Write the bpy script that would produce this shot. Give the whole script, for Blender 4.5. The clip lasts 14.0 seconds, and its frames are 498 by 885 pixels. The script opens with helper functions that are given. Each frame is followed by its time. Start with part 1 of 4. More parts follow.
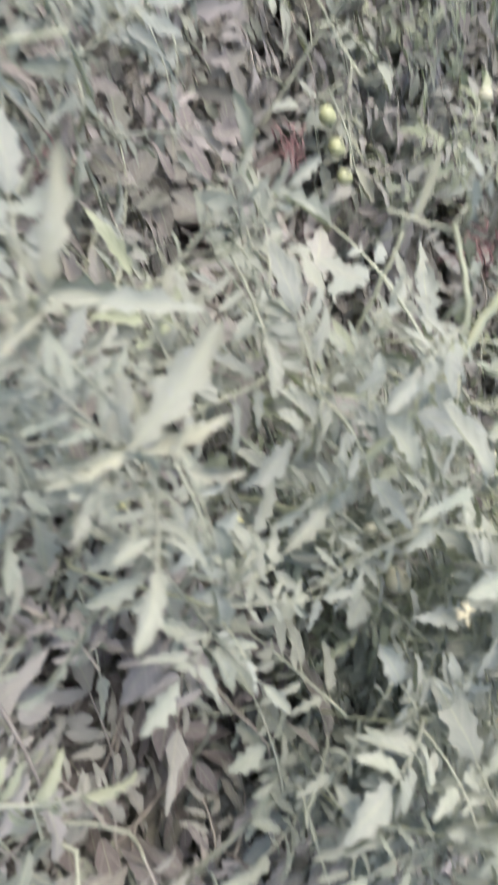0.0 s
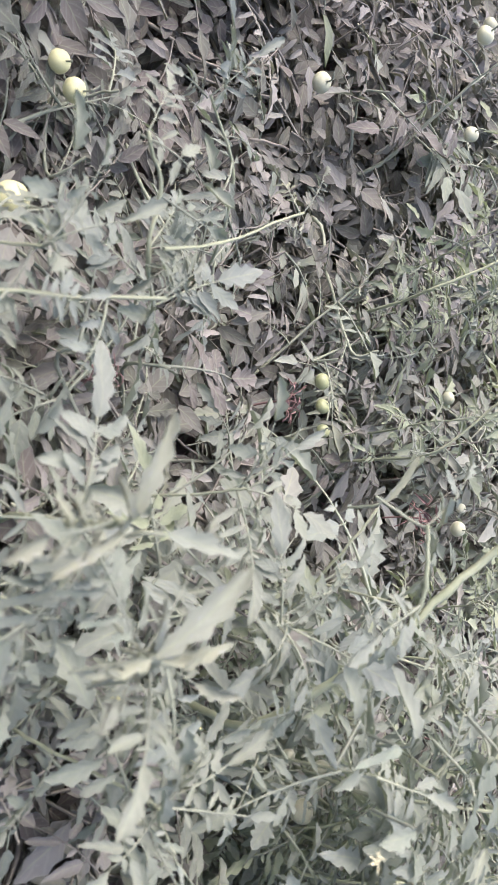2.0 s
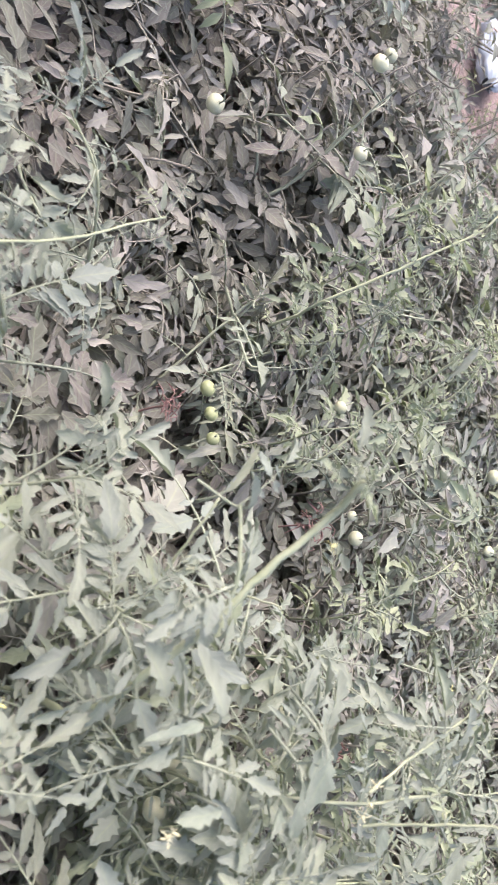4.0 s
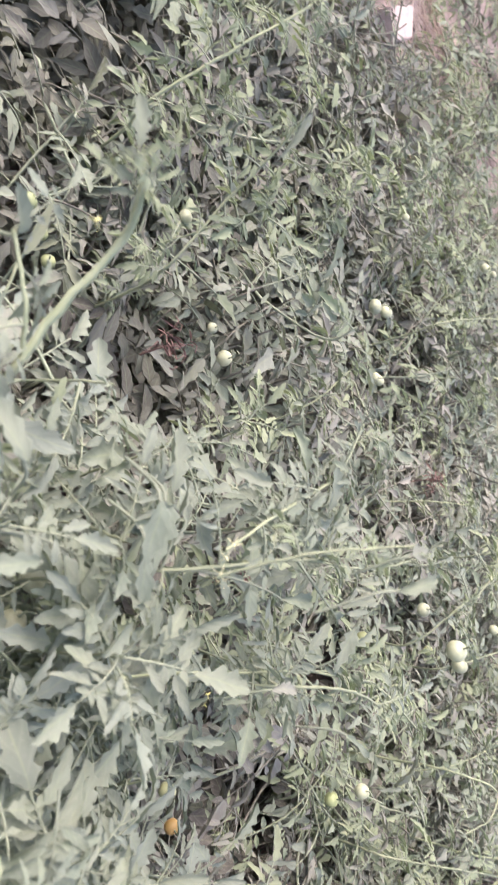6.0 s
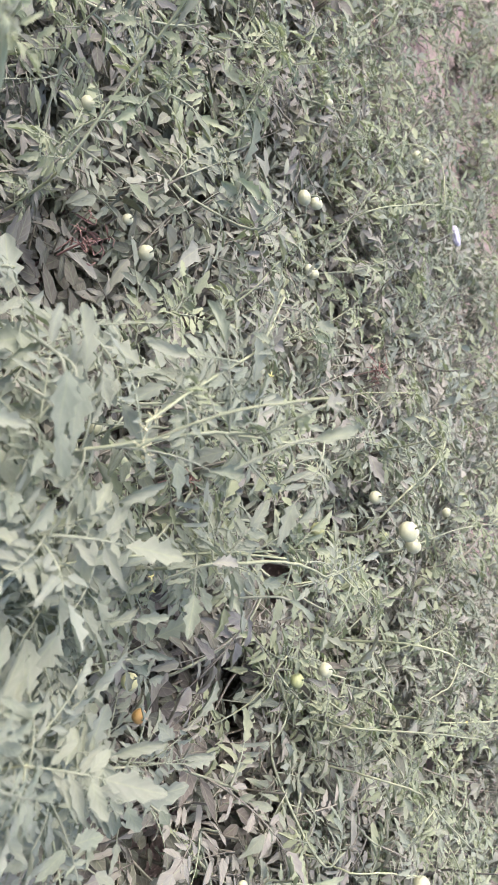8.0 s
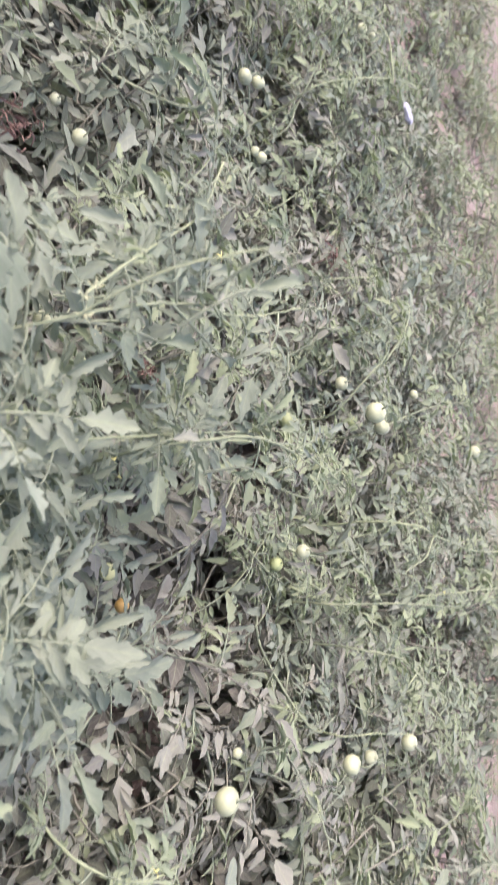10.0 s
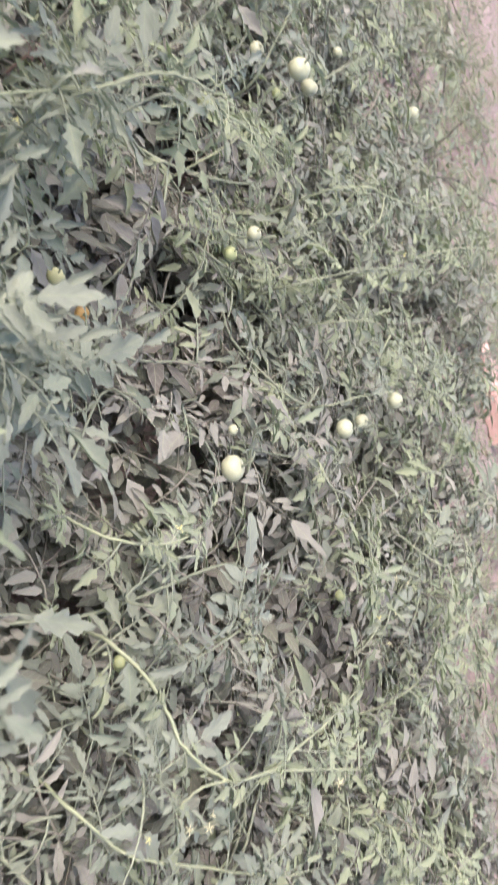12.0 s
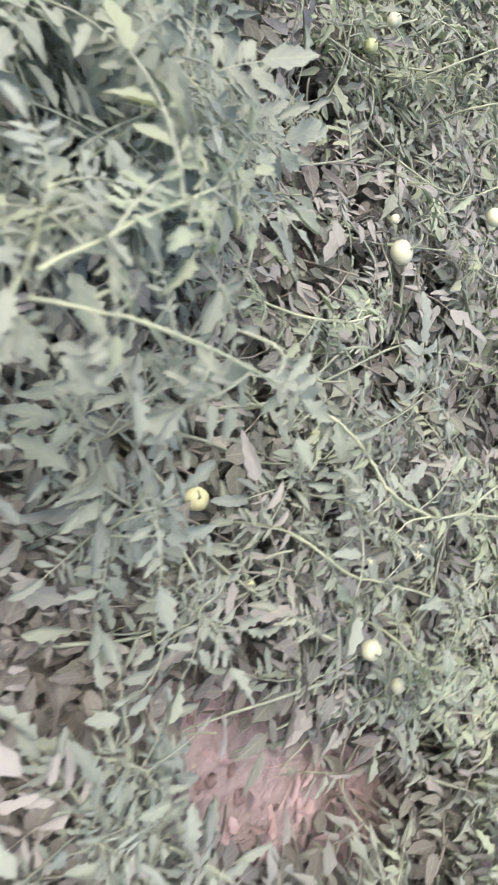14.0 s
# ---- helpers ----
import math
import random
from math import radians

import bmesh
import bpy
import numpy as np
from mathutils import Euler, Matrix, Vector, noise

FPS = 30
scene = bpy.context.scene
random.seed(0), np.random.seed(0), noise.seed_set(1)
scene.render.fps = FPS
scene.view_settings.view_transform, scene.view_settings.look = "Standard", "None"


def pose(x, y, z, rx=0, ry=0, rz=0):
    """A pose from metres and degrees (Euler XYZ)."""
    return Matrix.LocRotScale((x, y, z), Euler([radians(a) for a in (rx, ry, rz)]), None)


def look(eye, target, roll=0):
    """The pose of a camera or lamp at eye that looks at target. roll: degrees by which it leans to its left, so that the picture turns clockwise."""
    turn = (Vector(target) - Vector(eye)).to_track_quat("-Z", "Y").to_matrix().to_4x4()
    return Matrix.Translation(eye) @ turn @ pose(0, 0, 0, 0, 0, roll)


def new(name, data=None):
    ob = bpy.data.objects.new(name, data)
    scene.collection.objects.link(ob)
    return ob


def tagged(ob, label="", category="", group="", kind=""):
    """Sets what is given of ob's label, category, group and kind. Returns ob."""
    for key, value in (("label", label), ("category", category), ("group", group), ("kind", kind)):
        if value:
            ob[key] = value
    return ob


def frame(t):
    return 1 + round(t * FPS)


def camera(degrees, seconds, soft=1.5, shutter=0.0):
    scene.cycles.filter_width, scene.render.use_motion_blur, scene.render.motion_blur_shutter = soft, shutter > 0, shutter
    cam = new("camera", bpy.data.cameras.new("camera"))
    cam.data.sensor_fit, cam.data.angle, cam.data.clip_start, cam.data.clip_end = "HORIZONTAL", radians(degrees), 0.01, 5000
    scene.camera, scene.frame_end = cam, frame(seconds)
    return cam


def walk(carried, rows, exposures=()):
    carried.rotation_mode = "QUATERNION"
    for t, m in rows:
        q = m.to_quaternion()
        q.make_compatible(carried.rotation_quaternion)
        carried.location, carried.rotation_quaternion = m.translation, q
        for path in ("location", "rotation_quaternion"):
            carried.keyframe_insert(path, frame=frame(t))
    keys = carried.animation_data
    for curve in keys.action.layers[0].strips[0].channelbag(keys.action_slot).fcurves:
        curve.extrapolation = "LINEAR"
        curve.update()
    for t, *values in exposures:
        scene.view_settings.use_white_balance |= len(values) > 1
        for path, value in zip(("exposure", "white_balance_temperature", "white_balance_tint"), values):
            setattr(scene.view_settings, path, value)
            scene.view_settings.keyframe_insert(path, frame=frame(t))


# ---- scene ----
cam = camera(36.1, 14.0, soft=1.5, shutter=0.4)
cam.data.dof.use_dof, cam.data.dof.focus_distance, cam.data.dof.aperture_fstop = True, 1.15, 13.0
PATH = [
    (0.0, (0.465, 0.368, 0.866), (1.728, 0.772, -0.631), 85.7),
    (0.3, (0.414, 0.354, 0.876), (1.576, 1.066, -0.587), 77.7),
    (0.5, (0.393, 0.360, 0.889), (1.521, 1.181, -0.544), 77.2),
    (1.0, (0.365, 0.362, 0.894), (1.516, 1.261, -0.472), 79.4),
    (1.5, (0.359, 0.353, 0.888), (1.624, 1.203, -0.407), 85.9),
    (2.0, (0.347, 0.354, 0.886), (1.574, 1.248, -0.416), 87.3),
    (2.2, (0.339, 0.360, 0.889), (1.593, 1.214, -0.415), 88.3),
    (4.3, (0.474, 0.354, 1.005), (1.651, 1.368, -0.254), 84.0),
    (4.5, (0.499, 0.341, 1.010), (1.695, 1.355, -0.231), 83.2),
    (5.0, (0.559, 0.313, 1.014), (1.824, 1.314, -0.168), 81.4),
    (5.5, (0.592, 0.293, 1.011), (1.894, 1.249, -0.168), 79.8),
    (6.0, (0.613, 0.281, 1.013), (2.004, 1.161, -0.123), 80.9),
    (6.5, (0.632, 0.269, 1.013), (2.073, 1.084, -0.110), 80.4),
    (7.0, (0.651, 0.251, 1.019), (2.160, 0.981, -0.071), 80.8),
    (7.2, (0.654, 0.247, 1.022), (2.168, 0.968, -0.068), 80.4),
    (9.3, (0.670, 0.229, 1.045), (2.212, 0.933, -0.016), 77.4),
    (9.5, (0.673, 0.223, 1.045), (2.243, 0.882, -0.005), 77.6),
    (10.0, (0.688, 0.199, 1.040), (2.300, 0.715, -0.026), 78.5),
    (10.5, (0.696, 0.166, 1.017), (2.319, 0.507, -0.100), 80.9),
    (11.0, (0.697, 0.142, 1.013), (2.329, 0.351, -0.125), 79.3),
    (11.5, (0.710, 0.112, 1.020), (2.360, 0.195, -0.107), 76.3),
    (12.0, (0.719, 0.078, 1.007), (2.383, -0.014, -0.099), 76.3),
    (12.5, (0.718, 0.039, 0.991), (2.313, -0.254, -0.179), 77.2),
    (13.0, (0.712, 0.011, 0.975), (2.215, -0.407, -0.278), 78.3),
    (13.5, (0.691, 0.011, 0.953), (2.121, -0.353, -0.397), 80.9),
    (14.0, (0.553, 0.022, 0.962), (1.964, -0.324, -0.413), 77.6),
]
walk(cam, [(t, look(eye, target, roll)) for t, eye, target, roll in PATH], [(0.0, 1.38, 6150, 15), (1.5, 1.32, 6120, 17), (2.2, 1.34, 6120, 17), (4.3, 1.47, 6320, 15), (5.5, 1.37, 6420, 13), (9.0, 1.31, 6360, 11), (12.0, 1.20, 6350, 12), (13.0, 1.18, 6280, 10), (14.0, 1.30, 6160, 11)])

# ---- light: a bright hazy sky with a broad, weak sun ----
world = bpy.data.worlds.new("world")
scene.world = world
world.use_nodes = True
sky = world.node_tree.nodes.new("ShaderNodeTexSky")
sky.sky_type, sky.sun_disc = "NISHITA", False
sky.sun_elevation, sky.sun_rotation = radians(55), radians(321)
sky.air_density, sky.dust_density, sky.ozone_density = 1.0, 5.0, 0.8
world.node_tree.links.new(sky.outputs["Color"], world.node_tree.nodes["Background"].inputs["Color"])
world.node_tree.nodes["Background"].inputs["Strength"].default_value = 0.16
sun_data = bpy.data.lights.new("sun", "SUN")
sun_data.energy, sun_data.angle, sun_data.color = 0.85, radians(45), (1.0, 0.975, 0.94)
sun = new("sun", sun_data)
sun.matrix_world = look((-2.3, 3.3, 5.2), (0.0, 0.5, 0.0))


# ---- materials ----
class Nodes:
    """Short hand for building a node tree."""

    def __init__(self, name):
        self.mat = bpy.data.materials.new(name)
        self.mat.use_nodes = True
        self.tree = self.mat.node_tree
        self.bsdf = self.tree.nodes["Principled BSDF"]
        self.out = self.tree.nodes["Material Output"]

    def add(self, kind, **values):
        node = self.tree.nodes.new("ShaderNode" + kind)
        for key, value in values.items():
            if key == "ramp":
                elements = node.color_ramp.elements
                while len(elements) < len(value):
                    elements.new(0.5)
                for element, (at, colour) in zip(elements, value):
                    element.position, element.color = at, (*colour, 1)
            else:
                node.inputs[key.replace("_", " ")].default_value = value
        return node

    def link(self, a, b):
        self.tree.links.new(a, b)

    def mix(self, fac, a, b, blend="MIX"):
        node = self.tree.nodes.new("ShaderNodeMix")
        node.data_type, node.blend_type = "RGBA", blend
        for value, socket in ((fac, node.inputs[0]), (a, node.inputs[6]), (b, node.inputs[7])):
            if isinstance(value, bpy.types.NodeSocket):
                self.link(value, socket)
            else:
                socket.default_value = value if isinstance(value, float) else (*value, 1)
        return node.outputs[2]

    def noise(self, scale, detail=3.0, space="Object", rough=0.6):
        coord = self.tree.nodes.new("ShaderNodeTexCoord")
        node = self.add("TexNoise", Scale=scale, Detail=detail, Roughness=rough)
        self.link(coord.outputs[space], node.inputs["Vector"])
        return node.outputs["Fac"]

    def ramp(self, fac, stops):
        node = self.add("ValToRGB", ramp=stops)
        self.link(fac, node.inputs["Fac"])
        return node.outputs["Color"]

    def bump(self, height, strength, distance):
        node = self.add("Bump", Strength=strength, Distance=distance)
        self.link(height, node.inputs["Height"])
        self.link(node.outputs["Normal"], self.bsdf.inputs["Normal"])
        return node


def leaf_material(name, tints, dust, dusty, through_light):
    """A leaf blade: green that differs from leaf to leaf, paler veins, and a film of field dust in blotches."""
    n = Nodes(name)
    info = n.add("ObjectInfo")
    geo = n.add("NewGeometry")
    whole = n.ramp(info.outputs["Random"], tints)
    single = n.ramp(geo.outputs["Random Per Island"], [(0.0, (0.80, 0.80, 0.82)), (0.50, (1, 1, 1)), (0.90, (1.05, 1.04, 1.04)), (1.0, (1.12, 1.10, 1.06))])
    colour = n.mix(1.0, whole, single, "MULTIPLY")
    film = n.ramp(n.noise(26.0, 4.0), [(0.32, (0.40, 0.40, 0.40)), (0.68, (0.90, 0.90, 0.90))])
    colour = n.mix(n.mix(1.0, film, (dusty, dusty, dusty), "MULTIPLY"), colour, dust)
    specks = n.ramp(n.noise(320.0, 2.0), [(0.60, (0, 0, 0)), (0.72, (1, 1, 1))])
    colour = n.mix(n.mix(1.0, specks, (0.35, 0.35, 0.35), "MULTIPLY"), colour, dust)
    uv = n.add("UVMap")
    split = n.add("SeparateXYZ")
    n.link(uv.outputs["UV"], split.inputs[0])
    mid = n.tree.nodes.new("ShaderNodeMath")
    mid.operation = "ABSOLUTE"
    n.link(split.outputs["X"], mid.inputs[0])
    slant = n.tree.nodes.new("ShaderNodeMath")
    slant.operation, slant.inputs[1].default_value = "MULTIPLY_ADD", -0.32
    n.link(mid.outputs[0], slant.inputs[0])
    n.link(split.outputs["Y"], slant.inputs[2])
    side = n.add("CombineXYZ")
    n.link(slant.outputs[0], side.inputs[1])
    veins = n.add("TexWave", Scale=1.25, Distortion=1.5, Detail=2.0)
    veins.wave_type, veins.bands_direction = "BANDS", "Y"
    n.link(side.outputs[0], veins.inputs["Vector"])
    lines = n.ramp(veins.outputs["Fac"], [(0.84, (0, 0, 0)), (0.97, (0.12, 0.12, 0.12))])
    colour = n.mix(lines, colour, (0.40, 0.42, 0.33))
    margin = n.ramp(mid.outputs[0], [(0.90, (0, 0, 0)), (0.97, (0.22, 0.22, 0.22))])
    colour = n.mix(margin, colour, (0.44, 0.45, 0.39))
    rib = n.ramp(mid.outputs[0], [(0.02, (0.32, 0.32, 0.32)), (0.10, (0, 0, 0))])
    colour = n.mix(rib, colour, (0.36, 0.39, 0.24))
    n.link(colour, n.bsdf.inputs["Base Color"])
    n.bsdf.inputs["Roughness"].default_value = 0.85
    n.bsdf.inputs["Specular IOR Level"].default_value = 0.15
    grain = n.mix(0.5, veins.outputs["Color"], n.mix(1.0, n.noise(140.0, 3.0), (1, 1, 1), "MULTIPLY"))
    n.bump(grain, 0.22, 0.0020)
    glow = n.add("BsdfTranslucent")
    n.link(n.mix(1.0, colour, (0.97, 1.08, 0.68), "MULTIPLY"), glow.inputs["Color"])
    blend = n.add("MixShader", Fac=through_light)
    n.link(n.bsdf.outputs[0], blend.inputs[1])
    n.link(glow.outputs[0], blend.inputs[2])
    n.link(blend.outputs[0], n.out.inputs["Surface"])
    return n.mat


DUST = (0.358, 0.340, 0.302)
LEAF_OLD = leaf_material("leaf_old", [(0.0, (0.205, 0.186, 0.176)), (0.35, (0.245, 0.236, 0.208)), (0.7, (0.222, 0.236, 0.192)), (1.0, (0.300, 0.272, 0.248))], DUST, 0.48, 0.16)
# mauve-brown withered leaf, coloured darker to stand in for shade low down
LEAF_WITHERED_SHADE = leaf_material("leaf_withered_shade", [(0.0, (0.112, 0.096, 0.088)), (0.4, (0.148, 0.138, 0.118)), (0.75, (0.125, 0.138, 0.102)), (1.0, (0.165, 0.152, 0.138))], (0.295, 0.272, 0.240), 0.36, 0.12)
LEAF_MID = leaf_material("leaf_mid", [(0.0, (0.188, 0.228, 0.168)), (0.5, (0.245, 0.272, 0.202)), (1.0, (0.235, 0.274, 0.232))], DUST, 0.42, 0.22)
LEAF_YOUNG = leaf_material("leaf_young", [(0.0, (0.250, 0.290, 0.180)), (0.5, (0.300, 0.325, 0.208)), (1.0, (0.290, 0.335, 0.235))], (0.365, 0.365, 0.290), 0.38, 0.26)
LEAF_PALE = leaf_material("leaf_pale", [(0.0, (0.245, 0.268, 0.200)), (0.5, (0.290, 0.306, 0.230)), (1.0, (0.305, 0.315, 0.205))], (0.355, 0.348, 0.295), 0.40, 0.25)

LEAF_UNDER = leaf_material("leaf_under", [(0.0, (0.31, 0.33, 0.265)), (1.0, (0.37, 0.38, 0.305))], (0.39, 0.38, 0.335), 0.30, 0.15)


def plain_material(name, low, high, scale, roughness, grain=0.3, depth=0.001, spec=0.3, vary=0.0):
    n = Nodes(name)
    colour = n.ramp(n.noise(scale, 5.0), [(0.30, low), (0.70, high)])
    if vary:
        info = n.add("ObjectInfo")
        shade = n.ramp(info.outputs["Random"], [(0.0, (1 - vary,) * 3), (1.0, (1 + vary, 1 + vary, 1 + 0.6 * vary))])
        colour = n.mix(1.0, colour, shade, "MULTIPLY")
    n.link(colour, n.bsdf.inputs["Base Color"])
    n.bsdf.inputs["Roughness"].default_value = roughness
    n.bsdf.inputs["Specular IOR Level"].default_value = spec
    n.bump(n.noise(scale * 9, 4.0), grain, depth)
    return n.mat


STEM = plain_material("stem", (0.24, 0.26, 0.195), (0.33, 0.34, 0.26), 60, 0.75, 0.5, 0.0008, 0.25, 0.18)
STEM_FRESH = plain_material("stem_fresh", (0.285, 0.305, 0.200), (0.365, 0.375, 0.260), 60, 0.8, 0.5, 0.0008, 0.2, 0.15)
STEM_OLD = plain_material("stem_old", (0.20, 0.18, 0.155), (0.31, 0.29, 0.25), 45, 0.85, 0.6, 0.001, 0.2, 0.2)
FRUIT_PALE = plain_material("fruit_pale", (0.41, 0.41, 0.265), (0.53, 0.51, 0.36), 45, 0.38, 0.05, 0.0004, 0.45, 0.12)
FRUIT_GREEN = plain_material("fruit_green", (0.27, 0.295, 0.135), (0.37, 0.38, 0.21), 40, 0.38, 0.05, 0.0004, 0.45, 0.15)
FRUIT_YELLOW = plain_material("fruit_yellow", (0.54, 0.53, 0.26), (0.66, 0.63, 0.38), 40, 0.40, 0.05, 0.0004, 0.4, 0.1)
FRUIT_ORANGE = plain_material("fruit_orange", (0.40, 0.23, 0.07), (0.52, 0.33, 0.13), 40, 0.42, 0.05, 0.0004, 0.4, 0.1)
PETAL = plain_material("petal", (0.70, 0.62, 0.20), (0.82, 0.76, 0.38), 200, 0.6, 0.1, 0.0003)
PETAL_OLD = plain_material("petal_old", (0.50, 0.46, 0.28), (0.64, 0.60, 0.40), 200, 0.7, 0.1, 0.0003)
STRAW = plain_material("straw", (0.30, 0.21, 0.185), (0.47, 0.36, 0.31), 30, 0.85, 0.3, 0.0006, 0.2)
DRY_LEAF = plain_material("dry_leaf", (0.25, 0.17, 0.155), (0.42, 0.32, 0.285), 50, 0.85, 0.4, 0.0008, 0.2)
DRY_PINK = plain_material("dusty_dead_leaf", (0.27, 0.185, 0.175), (0.40, 0.30, 0.29), 50, 0.9, 0.4, 0.0008, 0.15)
BRICK = plain_material("pale_brick", (0.48, 0.36, 0.34), (0.62, 0.50, 0.48), 35, 0.9, 0.6, 0.002, 0.2)
BRICK_PINK = plain_material("pink_brick", (0.50, 0.31, 0.28), (0.62, 0.42, 0.38), 22, 0.9, 0.6, 0.002, 0.2, 0.1)
PLASTIC = plain_material("pale_plastic", (0.34, 0.38, 0.43), (0.46, 0.50, 0.55), 30, 0.45, 0.3, 0.001, 0.5)
LAVENDER = plain_material("lavender_plastic", (0.36, 0.34, 0.42), (0.50, 0.48, 0.56), 60, 0.5, 0.3, 0.001, 0.4)
PRINT = plain_material("faded_print", (0.42, 0.22, 0.24), (0.55, 0.34, 0.36), 60, 0.5, 0.2, 0.0005, 0.4)
RED_DRY = plain_material("reddish_withered_leaf", (0.18, 0.100, 0.090), (0.30, 0.190, 0.170), 60, 0.85, 0.4, 0.0008, 0.2)
CLOD = plain_material("soil_clod", (0.26, 0.175, 0.17), (0.40, 0.30, 0.295), 25, 0.95, 0.8, 0.003, 0.15, 0.15)


def soil_material():
    n = Nodes("red_soil")
    broad = n.ramp(n.noise(2.2, 4.0), [(0.30, (0.275, 0.200, 0.194)), (0.70, (0.405, 0.322, 0.316))])
    fine = n.ramp(n.noise(38.0, 6.0), [(0.30, (0.72, 0.70, 0.70)), (0.72, (1.18, 1.16, 1.15))])
    colour = n.mix(1.0, broad, fine, "MULTIPLY")
    grey = n.ramp(n.noise(5.0, 5.0), [(0.42, (0, 0, 0)), (0.60, (0.45, 0.45, 0.45))])
    colour = n.mix(grey, colour, n.mix(1.0, (0.33, 0.275, 0.235), fine, "MULTIPLY"))
    litter = n.ramp(n.noise(95.0, 2.0), [(0.64, (0, 0, 0)), (0.70, (0.7, 0.7, 0.7))])
    n.link(n.mix(litter, colour, (0.42, 0.35, 0.27)), n.bsdf.inputs["Base Color"])
    n.bsdf.inputs["Roughness"].default_value = 0.95
    n.bsdf.inputs["Specular IOR Level"].default_value = 0.15
    n.bump(n.noise(70.0, 8.0), 0.9, 0.012)
    return n.mat


SOIL = soil_material()

rng = random.Random(11)


# ---- helpers for things ----
def part(name, mesh, parent, at=None, label=""):
    """Links a mesh under a thing, at a pose in the world."""
    ob = new(name, mesh)
    ob.parent = parent
    home = parent.location if parent.parent is None else parent.location + parent.parent.location
    ob.matrix_basis = Matrix.Translation(-Vector(home)) @ (at or Matrix.Identity(4)) if parent.type == "EMPTY" else (at or Matrix.Identity(4))
    return tagged(ob, label)


class Shape:
    """Vertices, faces, material numbers and leaf coordinates on their way to one mesh."""

    def __init__(self):
        self.v, self.f, self.m, self.uv = [], [], [], []

    def grid(self, rows, uvs=None, slot=0, closed=False):
        start, wide = len(self.v), len(rows[0])
        for r, row in enumerate(rows):
            self.v.extend(row)
            self.uv.extend(uvs[r] if uvs else [(0.5, 0.0)] * wide)
        for r in range(len(rows) - 1):
            for c in range(wide if closed else wide - 1):
                d = (c + 1) % wide
                a, b = start + r * wide, start + (r + 1) * wide
                self.f.append((a + c, a + d, b + d, b + c))
                self.m.append(slot)

    def tube(self, points, radii, sides=5, slot=0, cap=True):
        points = [Vector(p) for p in points]
        rows, side = [], Vector((0.31, 0.82, 0.47))
        for i, p in enumerate(points):
            along = (points[min(i + 1, len(points) - 1)] - points[max(i - 1, 0)]).normalized()
            a = along.cross(side).normalized()
            b = along.cross(a)
            rows.append([p + radii[i] * (math.cos(k * math.tau / sides) * a + math.sin(k * math.tau / sides) * b) for k in range(sides)])
        if cap:
            rows.append([points[-1] + (points[-1] - points[-2]).normalized() * radii[-1]] * sides)
        self.grid(rows, None, slot, True)

    def mesh(self, name, *materials):
        data = bpy.data.meshes.new(name)
        data.from_pydata([tuple(v) for v in self.v], [], self.f)
        for material in materials:
            data.materials.append(material)
        data.polygons.foreach_set("material_index", self.m)
        data.polygons.foreach_set("use_smooth", [True] * len(self.f))
        layer = data.uv_layers.new(name="UVMap")
        index = np.zeros(len(data.loops), dtype=np.int32)
        data.loops.foreach_get("vertex_index", index)
        layer.data.foreach_set("uv", np.array(self.uv, dtype=np.float32)[index].ravel())
        data.validate()
        return data


def smooth_line(points, steps=5):
    """A soft curve through a few control points."""
    p = [Vector(q) for q in points]
    p = [2 * p[0] - p[1], *p, 2 * p[-1] - p[-2]]
    line = []
    for i in range(1, len(p) - 2):
        for k in range(steps):
            t = k / steps
            line.append(0.5 * (2 * p[i] + (p[i + 1] - p[i - 1]) * t + (2 * p[i - 1] - 5 * p[i] + 4 * p[i + 1] - p[i + 2]) * t * t + (3 * p[i] - p[i - 1] - 3 * p[i + 1] + p[i + 2]) * t**3))
    return line + [p[-2]]


